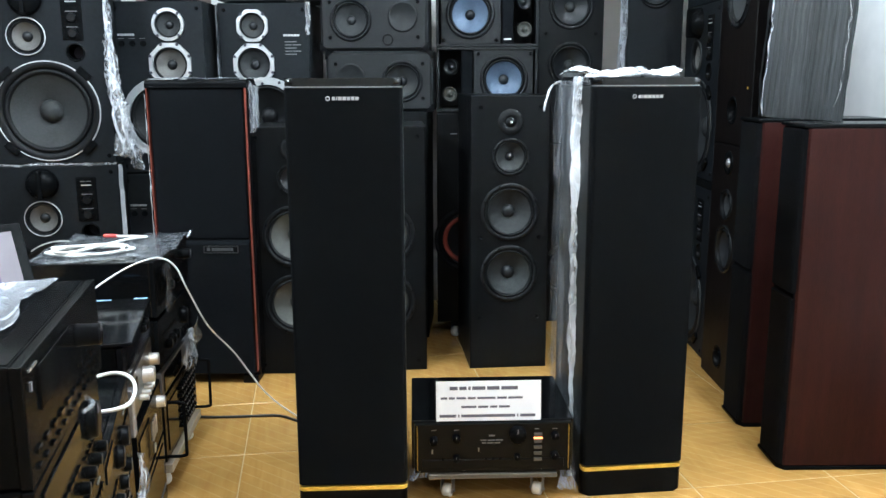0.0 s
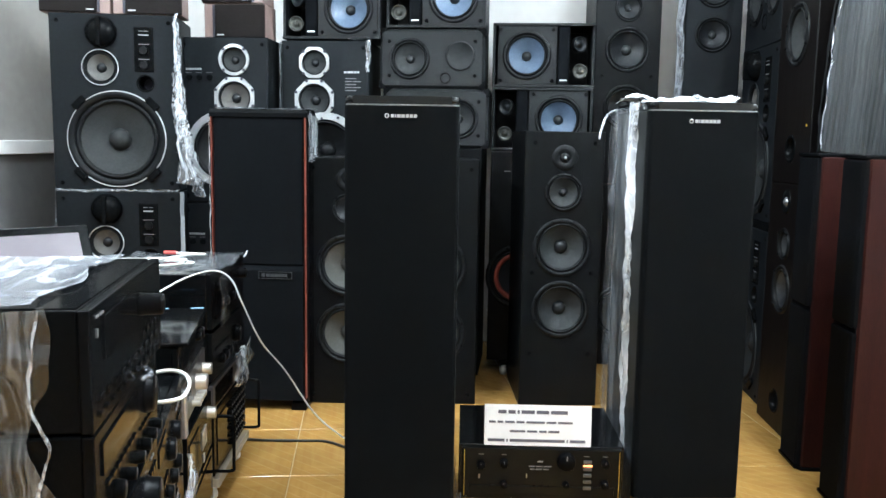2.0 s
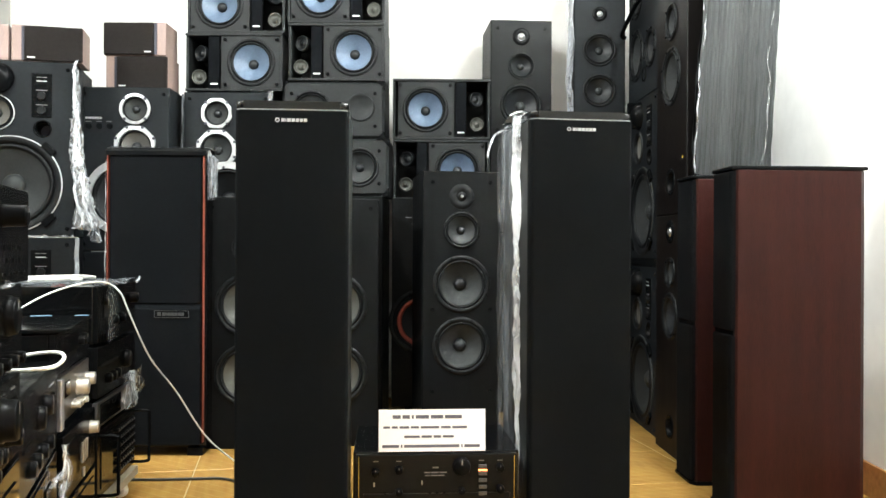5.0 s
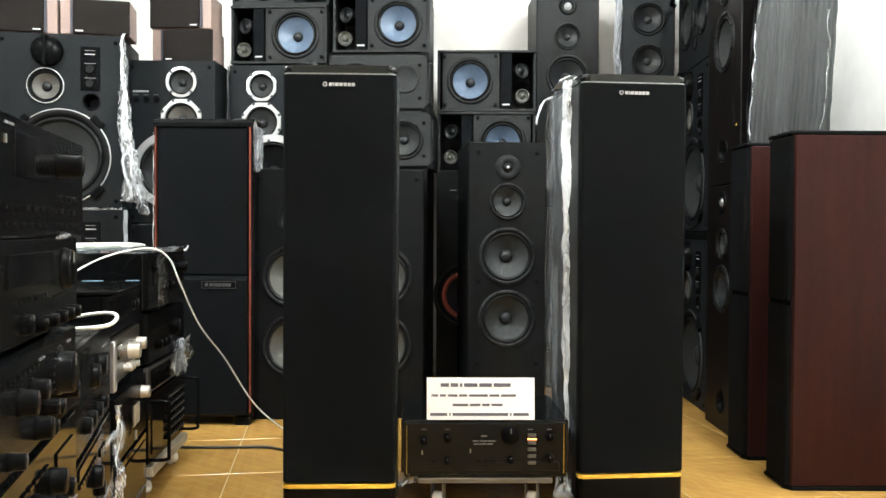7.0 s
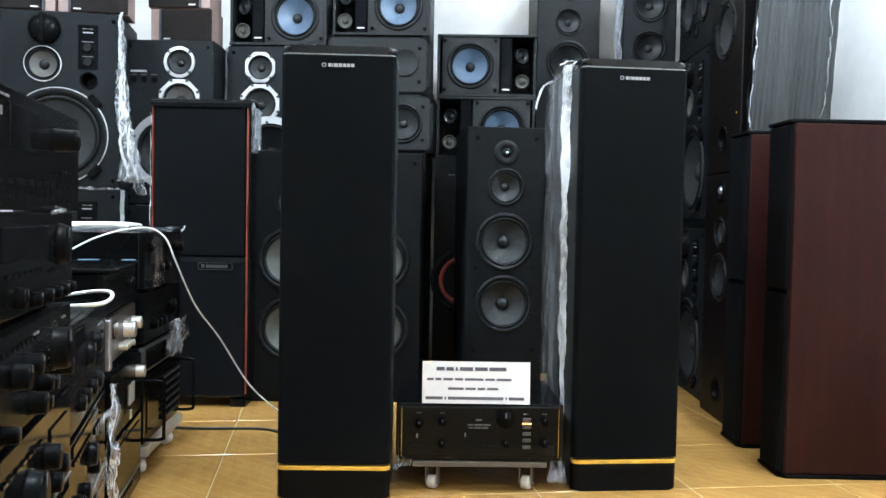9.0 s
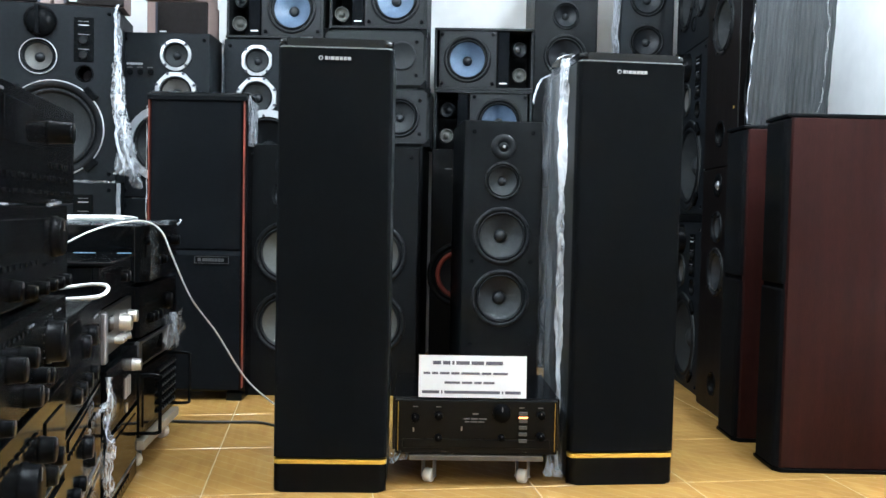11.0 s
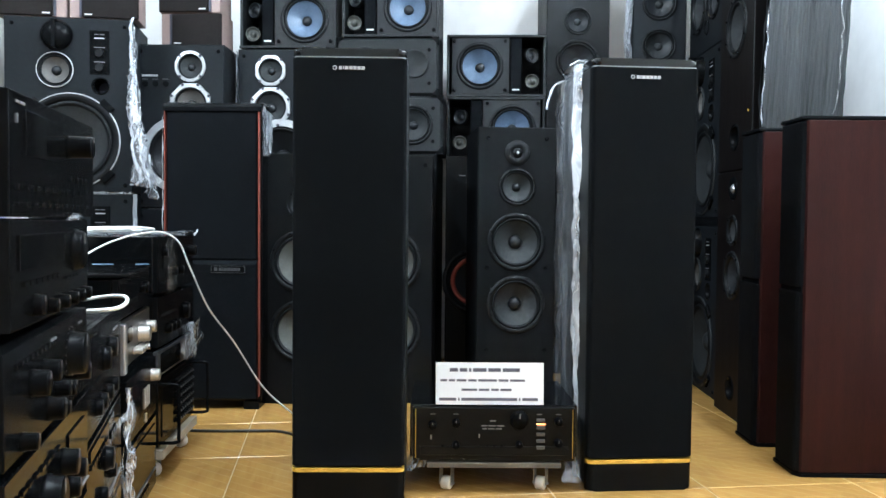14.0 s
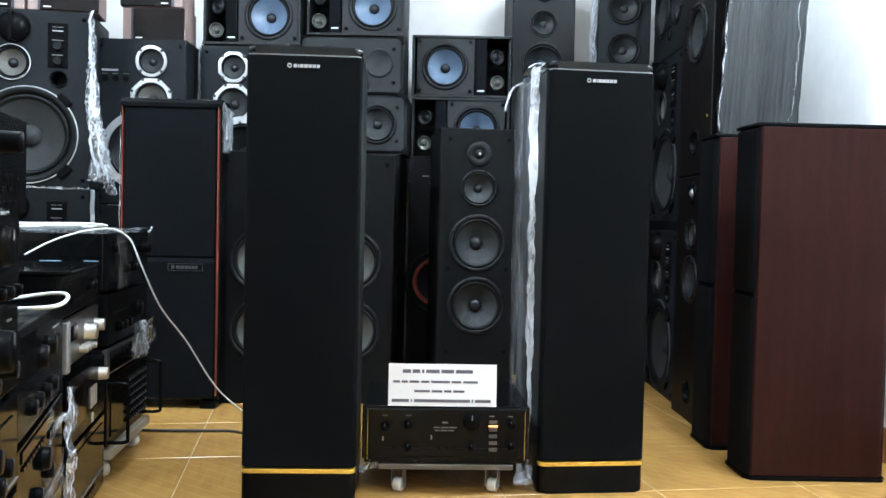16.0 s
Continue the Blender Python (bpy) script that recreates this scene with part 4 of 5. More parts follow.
# ---------------------------------------------------------------- bookshelf boxes with bright driver rings, stacked
def ring_speaker(m, side, label):
    s = thing("bookshelf_speaker", m, label, "loudspeaker", "bookshelf loudspeakers with bright rings")
    w, h, d = 0.39, 0.715, 0.34
    ox = 0.048 * side
    holes = [(ox, h - 0.095, 0.05), (ox, h - 0.258, 0.068), (0.0, 0.235, 0.138)]
    part("cabinet", cabinet_bm(w, h, d, holes), BAFFLE, s)
    driver(s, ox, h - 0.095, 0.064, CONE, CHROME, CONE_BLK, "tweeter", 0.2, 0.35, 4, "round" if side > 0 else "octagon")
    driver(s, ox, h - 0.258, 0.084, CONE if side < 0 else CONE_TAN, CHROME, CONE_BLK, "midrange", 0.25, 0.33, 8, "octagon")
    driver(s, 0.0, 0.235, 0.160, RUBBER, RUBBER, RUBBER, "woofer", 0.25, 0.3, 8, "round")
    x = -0.165 if side > 0 else 0.085
    bars(s, x, h - 0.140, (0.008, 0.003, 0.010, 0.008, 0.010, 0.009, 0.008) if side > 0 else (0.010, 0.003, 0.012, 0.010, 0.012, 0.010), 0.0085, 0.0022, -0.002, BADGEPRINT)
    if side > 0:
        for k in range(3):
            part("level_knob", lathe([(0.012, 0.0), (0.011, 0.01), (0, 0.01)], -0.15 + 0.045 * k, h - 0.172, 16), PLASTIC, s)
            bars(s, -0.165 + 0.045 * k, h - 0.152, (0.025,), 0.002, 0.003, -0.002, GREYMARK)
    else:
        for k in range(5):
            bars(s, 0.09, h - 0.165 - 0.013 * k, (0.03, 0.035) if k % 2 else (0.05,), 0.004, 0.004, -0.002, GREYMARK)
    pins(s, [(-0.17, h - 0.03), (0.17, h - 0.03), (-0.17, 0.03), (0.17, 0.03)])
    return s


for z in (0.055, 0.775):
    ring_speaker(pose(-1.222, 3.545, z, 0, 0, 3), 1, "black bookshelf loudspeaker with bright round driver rings")
    ring_speaker(pose(-0.800, 3.660, z, 0, 0, 1), -1, "black bookshelf loudspeaker with bright cut-corner rings")
for x, y in ((-1.222, 3.545), (-0.80, 3.66)):
    b = thing("plinth_box", pose(x, y, 0), "low black plinth under stacked loudspeakers", "plinth")
    part("plinth_body", box(-0.18, 0.18, 0.01, 0.32, 0, 0.054, 0.003), PLASTIC, b)
crumple("plastic_wrap", pose(-0.8, 3.66, 0.775), "clear film on the corner of a loudspeaker", [
    ("corner_film", sheet(lambda u, v: (0.10 + 0.10 * u, -0.008 + 0.05 * v, 0.722), 14, 6, 0.006, 20, 41), FILM_THICK),
    ("hanging_corner", sheet(lambda u, v: (0.185 + 0.018 * u, -0.008, 0.58 + 0.14 * v), 4, 14, 0.007, 20, 42), FILM_MILD),
    ("edge_film", sheet(lambda u, v: (-0.204, -0.006 + 0.05 * u, 0.05 + 0.66 * v), 4, 30, 0.006, 16, 43), FILM_THICK),
])


# ---------------------------------------------------------------- wide boxes with a blue cone and two angled tweeters
def blue_speaker(m, side, label, w=0.44, h=0.262):
    """side 1: cone to the right of the open tweeter bay; -1: mirrored."""
    s = thing("wide_speaker", m, label, "loudspeaker", "wide loudspeakers with blue cones")
    d, e = 0.28, 0.012
    X = lambda a: a * side
    for nm, q in (("top_board", (-w / 2, w / 2, 0, d, h - e, h)), ("bottom_board", (-w / 2, w / 2, 0, d, 0, e)), ("end_board", (-w / 2, -w / 2 + e, 0.012, d, e, h - e)), ("end_board", (w / 2 - e, w / 2, 0, d, e, h - e)), ("back_board", (-w / 2 + e, w / 2 - e, d - e, d, e, h - e))):
        x0, x1 = sorted((X(q[0]), X(q[1])))
        part(nm, box(x0, x1, *q[2:], 0.002), GREYBOX, s)
    bm = cabinet_bm(0.268, h - 2 * e, 0.09, [(0, h / 2 - e, 0.096)], 0.002)
    b = part("baffle", bm, GREYBOX, s)
    b.location = (X(0.074), 0.006, e)
    driver(s, X(0.077), h / 2, 0.110, CONE_BLUE, RUBBER, CONE_BLK, "woofer", 0.42, 0.27, 0, "", "woofer with blue cone", 0.14, 0.006)
    part("slat", box(*sorted((X(-0.118), X(-0.066))), 0.008, 0.03, e, h - e, 0.004), CLOTH2, s, "black cloth slat")
    part("badge", box(*sorted((X(-0.108), X(-0.075))), 0.0055, 0.009, 0.030, 0.036), WHITEMARK, s)
    part("bay_wall", box(*sorted((X(-0.068), X(-0.060))), 0.02, d - e, e, h - e), PLASTIC, s)
    for z, y, r in ((h * 0.70, 0.06, 0.036), (h * 0.27, 0.04, 0.034)):
        bm = lathe([(r, -0.02), (r, 0.0), (r * 0.93, 0.004), (r * 0.85, -0.002), (r * 0.4, -0.014), (r * 0.34, -0.006), (0, -0.002)], 0, 0, 24)
        bmesh.ops.rotate(bm, verts=bm.verts[:], cent=(0, 0, 0), matrix=Matrix.Rotation(radians(-28 * side * (1 if z > h / 2 else -0.4)), 3, "Z"))
        bmesh.ops.translate(bm, verts=bm.verts[:], vec=(X(-0.168), y, z))
        part("tweeter", bm, CONE_BLK if z > h / 2 else CONE_PALE, s, "", True)
    pins(s, [(X(x), z) for x in (-0.04, 0.195) for z in (0.03, h - 0.03)])
    return s


BL = "wide charcoal loudspeaker with blue cone"
blue_speaker(pose(-0.778, 3.680, 1.500), 1, BL + ", in a stack")
blue_speaker(pose(-0.772, 3.690, 1.764), -1, BL + ", on top of the stack")
blue_speaker(pose(-0.316, 3.700, 1.552), 1, BL + ", above grey boxes")
blue_speaker(pose(-0.320, 3.705, 1.816), -1, BL + ", topmost of the stack")
blue_speaker(pose(0.160, 3.875, 1.310, 0, 0, 1), -1, BL + ", upper of two", 0.462, 0.286)
blue_speaker(pose(0.160, 3.875, 1.0215, 0, 0, 1), 1, BL + ", lower of two", 0.458, 0.287)


def grey_pair(m, side, label):
    s = thing("wide_speaker", m, label, "loudspeaker", "wide charcoal loudspeakers")
    w, h, d = 0.465, 0.258, 0.30
    part("cabinet", cabinet_bm(w, h, d, [(-0.10 * side, h / 2, 0.078)], 0.012), GREYBOX, s)
    driver(s, -0.10 * side, h / 2, 0.090, CONE, RUBBER, CONE_BLK, "woofer", 0.28, 0.28, 4)
    part("flat_disc", lathe([(0.064, 0.0), (0.064, 0.003), (0.058, 0.006), (0.054, 0.002), (0.0, 0.003)], 0.125 * side, h / 2 + 0.012, 32), GREYBOX, s, "round flat cover", True)
    port(s, 0.06 * side, 0.045, 0.022)
    for x in (-w / 2, w / 2):
        for z in (0, h):
            sx, sz = (1 if x < 0 else -1), (1 if z == 0 else -1)
            bm = bmesh.new()
            a = [bm.verts.new((x - sx * 0.003, y, z - sz * 0.002)) for y in (-0.004, 0.035)]
            b = [bm.verts.new((x + sx * 0.036, y, z - sz * 0.002)) for y in (-0.004, 0.035)]
            c = [bm.verts.new((x - sx * 0.003, y, z + sz * 0.036)) for y in (-0.004, 0.035)]
            bm.faces.new((a[0], b[0], c[0])), bm.faces.new((a[0], a[1], b[1], b[0])), bm.faces.new((a[0], c[0], c[1], a[1])), bm.faces.new((b[0], b[1], c[1], c[0])), bm.faces.new((a[1], c[1], b[1]))
            part("corner_guard", bm, PLASTIC, s, "black plastic corner guard")
    pins(s, [(x, z) for x in (-0.19, 0.19) for z in (0.055, h - 0.055)])
    return s


grey_pair(pose(-0.330, 3.700, 1.290), 1, "charcoal wide loudspeaker with flat round cover")
grey_pair(pose(-0.310, 3.698, 1.030), -1, "charcoal wide loudspeaker at the stack's foot")


def small_box(m, side, label):
    s = thing("small_speaker", m, label, "loudspeaker", "small brown loudspeakers")
    w, h, d = 0.275, 0.148, 0.17
    part("case", box(-w / 2, w / 2, 0.012, d, 0, h, 0.004), PINKWOOD, s, "pinkish wood case")
    x0, x1 = sorted((-w / 2 * side + 0.052 * side, w / 2 * side))
    part("grille", box(x0, x1, 0, 0.016, 0.003, h - 0.003, 0.004), BROWNCLOTH, s, "dark brown cloth grille")
    x0, x1 = sorted((-w / 2 * side + 0.040 * side, -w / 2 * side + 0.050 * side))
    part("slot", box(x0, x1, 0.006, 0.014, 0.004, h - 0.004), INK, s)
    part("badge", box(*sorted((side * -0.045, side * -0.075)), -0.002, 0.001, 0.012, 0.017), WHITEMARK, s)
    return s


small_box(BIGL @ pose(-0.150, 0.01, 1.556), -1, "small brown loudspeaker on the large monitor")
small_box(BIGL @ pose(0.137, 0.005, 1.556), 1, "small brown loudspeaker beside its pair on the monitor")
small_box(pose(-1.192, 3.60, 1.4925), 1, "small brown loudspeaker under its twin")
small_box(pose(-1.200, 3.60, 1.643), -1, "small brown loudspeaker on top of its twin")


# ---------------------------------------------------------------- tall ones before the back and along the right wall
def slim_speaker(m):
    s = thing("slim_speaker", m, "slim black three-way loudspeaker standing on another", "loudspeaker", "tower loudspeakers")
    w, h, d = 0.30, 1.035, 0.32
    part("cabinet", cabinet_bm(w, h, d, [(0, 0.812, 0.056), (0, 0.622, 0.088), (0, 0.36, 0.088)]), ASH, s)
    tweeter(s, 0, 0.955, 0.043)
    driver(s, 0, 0.812, 0.066, CONE_BLK, RUBBER, CONE, "midrange", 0.3, 0.32, 4)
    driver(s, 0, 0.622, 0.104, CONE_BLK, RUBBER, CONE, "woofer", 0.3, 0.3, 8)
    driver(s, 0, 0.36, 0.104, CONE_BLK, RUBBER, CONE, "woofer", 0.3, 0.3, 8)
    pins(s, [(x, z) for x in (-0.115, 0.115) for z in (h - 0.04, 0.5)])
    return s


slim_speaker(pose(0.545, 3.985, 0.870, 0, 0, 5))


def column_speaker(m):
    s = thing("column_speaker", m, "tall dark column loudspeaker with a row of drivers", "loudspeaker", "tower loudspeakers")
    w, h, d = 0.245, 2.2, 0.30
    zs = (1.557, 1.753, 2.09)
    part("cabinet", cabinet_bm(w, h, d, [(0, z, 0.068) for z in zs]), BAFFLE, s)
    for z in zs:
        driver(s, 0, z, 0.08, CONE_BLK, RUBBER, CONE, "woofer", 0.3, 0.3, 4)
    tweeter(s, 0, 1.925, 0.035)
    return s


column_speaker(pose(0.918, 3.945, 0, 0, 0, -3))
crumple("plastic_wrap", pose(0.905, 3.945, 0), "clear film along the column loudspeaker's edge", [
    ("edge_film", sheet(lambda u, v: (-0.112 - 0.02 * u + 0.004 * math.sin(20 * v), 0.0 + 0.1 * u, 1.0 + 1.1 * v), 6, 40, 0.007, 16, 51), FILM_THICK)])

RIGHT = pose(1.062, 3.665, 0, 0, 0, -88)
big_monitor(RIGHT @ pose(0, 0, 0.0), "large black studio monitor at the foot of a stack", rim=CONE)
big_monitor(RIGHT @ pose(0, 0, 0.752), "large black studio monitor in the middle of a stack", rim=CONE)
shelf = thing("spacer_board", RIGHT, "thin black board between stacked monitors", "board")
part("board", box(-0.24, 0.24, 0.0, 0.34, 0.7175, 0.7515, 0.002), PLASTIC, shelf)


def stage_speaker(m):
    s = thing("stage_speaker", m, "black loudspeaker with tall handle bar on a stack", "loudspeaker", "large studio monitors")
    w, h, d = 0.50, 0.70, 0.36
    part("cabinet", cabinet_bm(w, h, d, [(-0.11, 0.215, 0.10), (0.13, 0.20, 0.075), (-0.11, 0.50, 0.10)]), BAFFLE, s)
    driver(s, -0.11, 0.215, 0.12, CONE, RUBBER, CONE_BLK, "woofer", 0.3, 0.3, 8)
    driver(s, 0.13, 0.20, 0.088, CONE_BLK, RUBBER, CONE_BLK, "midrange", 0.3, 0.3, 8)
    driver(s, -0.11, 0.50, 0.12, CONE, RUBBER, CONE_BLK, "woofer", 0.3, 0.3, 8)
    port(s, 0.03, 0.10, 0.03)
    part("handle_bar", sweep([(-0.24, -0.02, 0.33), (-0.2, -0.045, 0.34), (0.1, -0.05, 0.40), (0.2, -0.02, 0.43)], 0.010, 8, 5), PLASTIC, s)
    return s


stage_speaker(RIGHT @ pose(0, 0, 1.47))


def walnut_stack(m):
    lo = thing("floor_speaker", m, "dark walnut floor loudspeaker with small drivers", "loudspeaker", "walnut loudspeakers by the wall")
    w, d = 0.37, 0.29
    part("cabinet", cabinet_bm(w, 0.925, d, [(0, 0.703, 0.05), (0, 0.535, 0.078), (0, 0.109, 0.038)]), DARKWALNUT, lo)
    tweeter(lo, 0.0, 0.860, 0.045)
    driver(lo, 0, 0.703, 0.06, CONE, RUBBER, CONE, "midrange", 0.3, 0.34, 4)
    driver(lo, 0, 0.535, 0.092, CONE_BLK, RUBBER, CONE_BLK, "woofer", 0.3, 0.3, 4)
    port(lo, 0, 0.109, 0.043)
    hi = thing("floor_speaker", m @ pose(0, 0, 0.927), "dark walnut loudspeaker standing on its twin", "loudspeaker", "walnut loudspeakers by the wall")
    part("cabinet", cabinet_bm(w, 1.15, d, [(0, 0.125, 0.04), (0, 0.53, 0.098), (0, 0.74, 0.062), (0, 0.97, 0.098)]), DARKWALNUT, hi)
    port(hi, 0, 0.125, 0.047)
    driver(hi, 0, 0.53, 0.115, CONE, RUBBER, CONE, "woofer", 0.3, 0.3, 8)
    driver(hi, 0, 0.74, 0.073, CONE, RUBBER, CONE, "midrange", 0.3, 0.34, 4)
    driver(hi, 0, 0.97, 0.115, CONE, RUBBER, CONE, "woofer", 0.3, 0.3, 8)
    part("small_badge", box(0.142, 0.147, -0.003, 0.001, 0.203, 0.212), GOLD, hi)


walnut_stack(pose(1.052, 3.13, 0, 0, 0, -87))


def mahogany_tower(m, w, label):
    """The side board looks to the room; the black front is at its end."""
    s = thing("tower_speaker", m, label, "loudspeaker", "pair of mahogany towers")
    d, h = 0.40, 1.03
    # local: x along the depth away from the front, y across
    plan = [(0.0, 0.006), (0.006, 0.0), (d - 0.02, 0.0), (d, 0.02), (d, w - 0.02), (d - 0.02, w), (0.006, w), (0.0, w - 0.006)]
    foot = [(-0.014, 0.022), (0.004, -0.004), (d - 0.01, -0.004), (d + 0.002, 0.01), (d + 0.002, w), (-0.014, w)]
    part("plinth", prism(foot, 0.0, 0.012, 0.002), PLASTIC, s, "black plinth")
    part("cabinet", prism(plan, 0.0125, h, 0.003), REDWOOD, s, "red mahogany cabinet")
    part("top_plate", prism([(-0.014, -0.001), (d, -0.001), (d + 0.001, w - 0.002), (-0.014, w - 0.002)], h + 0.0005, h + 0.012, 0.003), PLASTIC, s, "thin black top plate")
    for z0, z1 in ((0.55, h - 0.004), (0.014, 0.535)):
        part("grille", prism([(0.0, 0.004), (-0.010, 0.008), (-0.015, 0.02), (-0.015, w - 0.02), (-0.010, w - 0.008), (0.0, w - 0.004)], z0, z1, 0.004), CLOTH2, s, "black cloth grille")
    part("front_strip", box(-0.004, 0.004, 0.008, w - 0.008, 0.0125, h), PLASTIC, s)
    return s


mahogany_tower(pose(1.054, 2.385, 0, 0, 0, 3), 0.165, "red mahogany tower loudspeaker with split black grille")
mahogany_tower(pose(1.030, 2.710, 0, 0, 0, 3), 0.17, "red mahogany tower loudspeaker behind its twin")

wrapped = thing("wrapped_box", pose(1.035, 2.755, 1.0435, 0, 3.0, -16), "tall dark box wrapped in grey stretch film", "wrapped box")
part("box_body", box(0.006, 0.232, 0.006, 0.17, 0.006, 0.95, 0.004), SIDEGREY, wrapped)
part("front_wrap", sheet(lambda u, v: (0.24 * u, -0.002 - 0.005 * abs(math.sin(46 * u + 0.6 * math.sin(3 * v))), 0.002 + 0.95 * v), 60, 20, 0.004, 20, 61), FILM_GREY, wrapped, "", True)
part("side_wrap", sheet(lambda u, v: (-0.003 - 0.012 * (1 - v) * abs(math.sin(5 * v)), 0.19 * u, 0.002 + 0.95 * v), 16, 40, 0.007, 14, 62), FILM_GREY, wrapped, "", True)
part("wrap_edge", rope([(0.0, 0.0, 0.01), (-0.004, -0.004, 0.2), (0.002, -0.006, 0.45), (0.0, -0.004, 0.7), (0.0, -0.006, 0.94)], 0.0022, 0.012, 63), FILM_MILD, wrapped, "", True)
part("wrap_edge", rope([(0.212, -0.008, 0.05), (0.222, -0.010, 0.25), (0.215, -0.008, 0.45), (0.226, -0.010, 0.7), (0.22, -0.008, 0.94)], 0.002, 0.012, 64), FILM, wrapped, "", True)


# ---------------------------------------------------------------- shelf and panel on the left wall
ledge = thing("wall_ledge", pose(0, 0, 0), "white ledge over a dark grey panel on the wall", "ledge", kind="structure")
part("ledge_board", box(XL + 0.001, XL + 0.06, 2.2, 4.30, 0.975, 1.035, 0.004), CEIL, ledge, "white painted ledge")
part("lower_panel", box(XL + 0.001, XL + 0.03, 2.2, 4.30, 0.002, 0.973, 0.002), WALLDARK, ledge, "dark grey panel")
carton = thing("paper_box", pose(XL + 0.035, 3.18, 1.0355), "small white box on the wall ledge", "box")
part("box_body", box(-0.025, 0.02, -0.09, 0.09, 0, 0.12, 0.002), CARD, carton)


# ---------------------------------------------------------------- racks of hi-fi units, fronts turned to the room
def between(near, far, z):
    """The pose of a unit whose front runs from its near to its far corner."""
    dx, dy = far[0] - near[0], far[1] - near[1]
    return pose((near[0] + far[0]) / 2, (near[1] + far[1]) / 2, z, 0, 0, math.degrees(math.atan2(dy, dx)))


def hifi_unit(near, far, z, h, label, knobs=(), buttons=(), windows=(), front=FACE, case=PLASTIC, d=0.34, name="amplifier", knobmat=PLASTIC, prints=(), strips=(), handles=(), feet=True):
    """knobs: x, z, radius, length; buttons: x, z, count, pitch, width, height; windows and strips: x0, x1, z0, z1; x from the front's middle."""
    w = math.hypot(far[0] - near[0], far[1] - near[1])
    u = thing(name, between(near, far, z), label, "hi-fi unit", "stacked hi-fi units")
    f = 0.008 if feet else 0.0
    part("case", box(-w / 2 + 0.004, w / 2 - 0.004, 0.014, d, f, h - 0.002, 0.003), case, u, "black metal case")
    part("front_panel", box(-w / 2, w / 2, 0, 0.0135, f, h - 0.002, 0.002), front, u)
    for x0, x1, z0, z1 in windows:
        part("display_window", box(x0, x1, -0.0025, 0.002, z0, z1, 0.001), GLASSBLK, u, "dark glass display")
    for x0, x1, z0, z1 in strips:
        part("trim_strip", box(x0, x1, -0.003, 0.002, z0, z1, 0.0008), STEEL, u, "bright trim strip")
    for x, kz, r, l in knobs:
        knob(u, x, kz, r * 0.9, l * (0.85 if knobmat is SILVER else 0.42), KNOBBLK if knobmat is PLASTIC else knobmat)
    for x, bz, n, pitch, bw, bh in buttons:
        for k in range(n):
            part("button", box(x + k * pitch, x + k * pitch + bw, -0.003, 0.001, bz, bz + bh, 0.001), LACQUER if knobmat is PLASTIC else knobmat, u)
    for x, pz, ws in prints:
        bars(u, x, pz, ws, 0.003, 0.004, -0.0018, GREYMARK)
    for x in handles:
        part("rack_handle", sweep([(x, 0, h * 0.08), (x, -0.045, h * 0.09), (x, -0.05, h * 0.2), (x, -0.05, h * 0.8), (x, -0.045, h * 0.91), (x, 0, h * 0.92)], 0.005, 8, 4), PLASTIC, u, "black bent-bar handle")
    if feet:
        for x in (-w / 2 + 0.05, w / 2 - 0.05):
            for y in (0.03, d - 0.06):
                part("foot", box(x - 0.018, x + 0.018, y, y + 0.03, 0, f), RUBBER, u)
    return u


AN, AF = (-0.348, 0.774), (-0.454, 1.160)
hifi_unit(AN, AF, 0.601, 0.134, "black hi-fi amplifier with a recessed volume knob", ((0.115, 0.088, 0.031, 0.030), (0.17, 0.022, 0.010, 0.026), (0.125, 0.022, 0.010, 0.026), (0.08, 0.022, 0.010, 0.026), (0.03, 0.022, 0.010, 0.026), (-0.03, 0.022, 0.010, 0.026), (-0.10, 0.030, 0.014, 0.026)), ((-0.15, 0.055, 7, 0.026, 0.016, 0.006), (0.055, 0.050, 4, 0.022, 0.010, 0.004)), ((-0.17, 0.04, 0.075, 0.115),), FACE, PLASTIC, 0.36)
top_unit = hifi_unit(AN, (-0.450, 1.172), 0.736, 0.141, "black hi-fi receiver on top, partly film-wrapped", ((0.055, 0.096, 0.017, 0.075),), ((-0.18, 0.030, 10, 0.036, 0.018, 0.007), (-0.18, 0.012, 12, 0.031, 0.012, 0.005), (0.06, 0.048, 4, 0.030, 0.008, 0.008)), ((-0.15, 0.015, 0.070, 0.122),), FACE, PLASTIC, 0.36, "receiver", prints=((-0.185, 0.126, (0.012, 0.018)),), feet=False)
part("top_plate", box(-0.195, 0.195, 0.016, 0.355, 0.1394, 0.1404), GLASSBLK, top_unit, "glossy black top plate")
part("maker_badge", box(-0.184, -0.178, -0.002, 0.001, 0.104, 0.114), GREYMARK, top_unit, "small pale badge")
A2N, A2F = (-0.319, 0.712), (-0.456, 1.160)
hifi_unit(A2N, A2F, 0.0, 0.165, "heavy black power amplifier on the floor", ((0.10, 0.10, 0.025, 0.030), (-0.02, 0.05, 0.018, 0.026), (-0.10, 0.05, 0.018, 0.026)), ((-0.17, 0.13, 5, 0.03, 0.02, 0.01),), ((-0.17, 0.02, 0.12, 0.15),), GLASSBLK)
hifi_unit(A2N, A2F, 0.166, 0.150, "black amplifier with a row of knobs", ((0.09, 0.090, 0.025, 0.028), (-0.03, 0.05, 0.016, 0.026), (-0.08, 0.05, 0.016, 0.026), (-0.13, 0.05, 0.016, 0.026), (0.03, 0.04, 0.014, 0.022)), ((-0.17, 0.10, 7, 0.026, 0.016, 0.010),), ((-0.18, 0.02, 0.11, 0.14),), GLASSBLK)
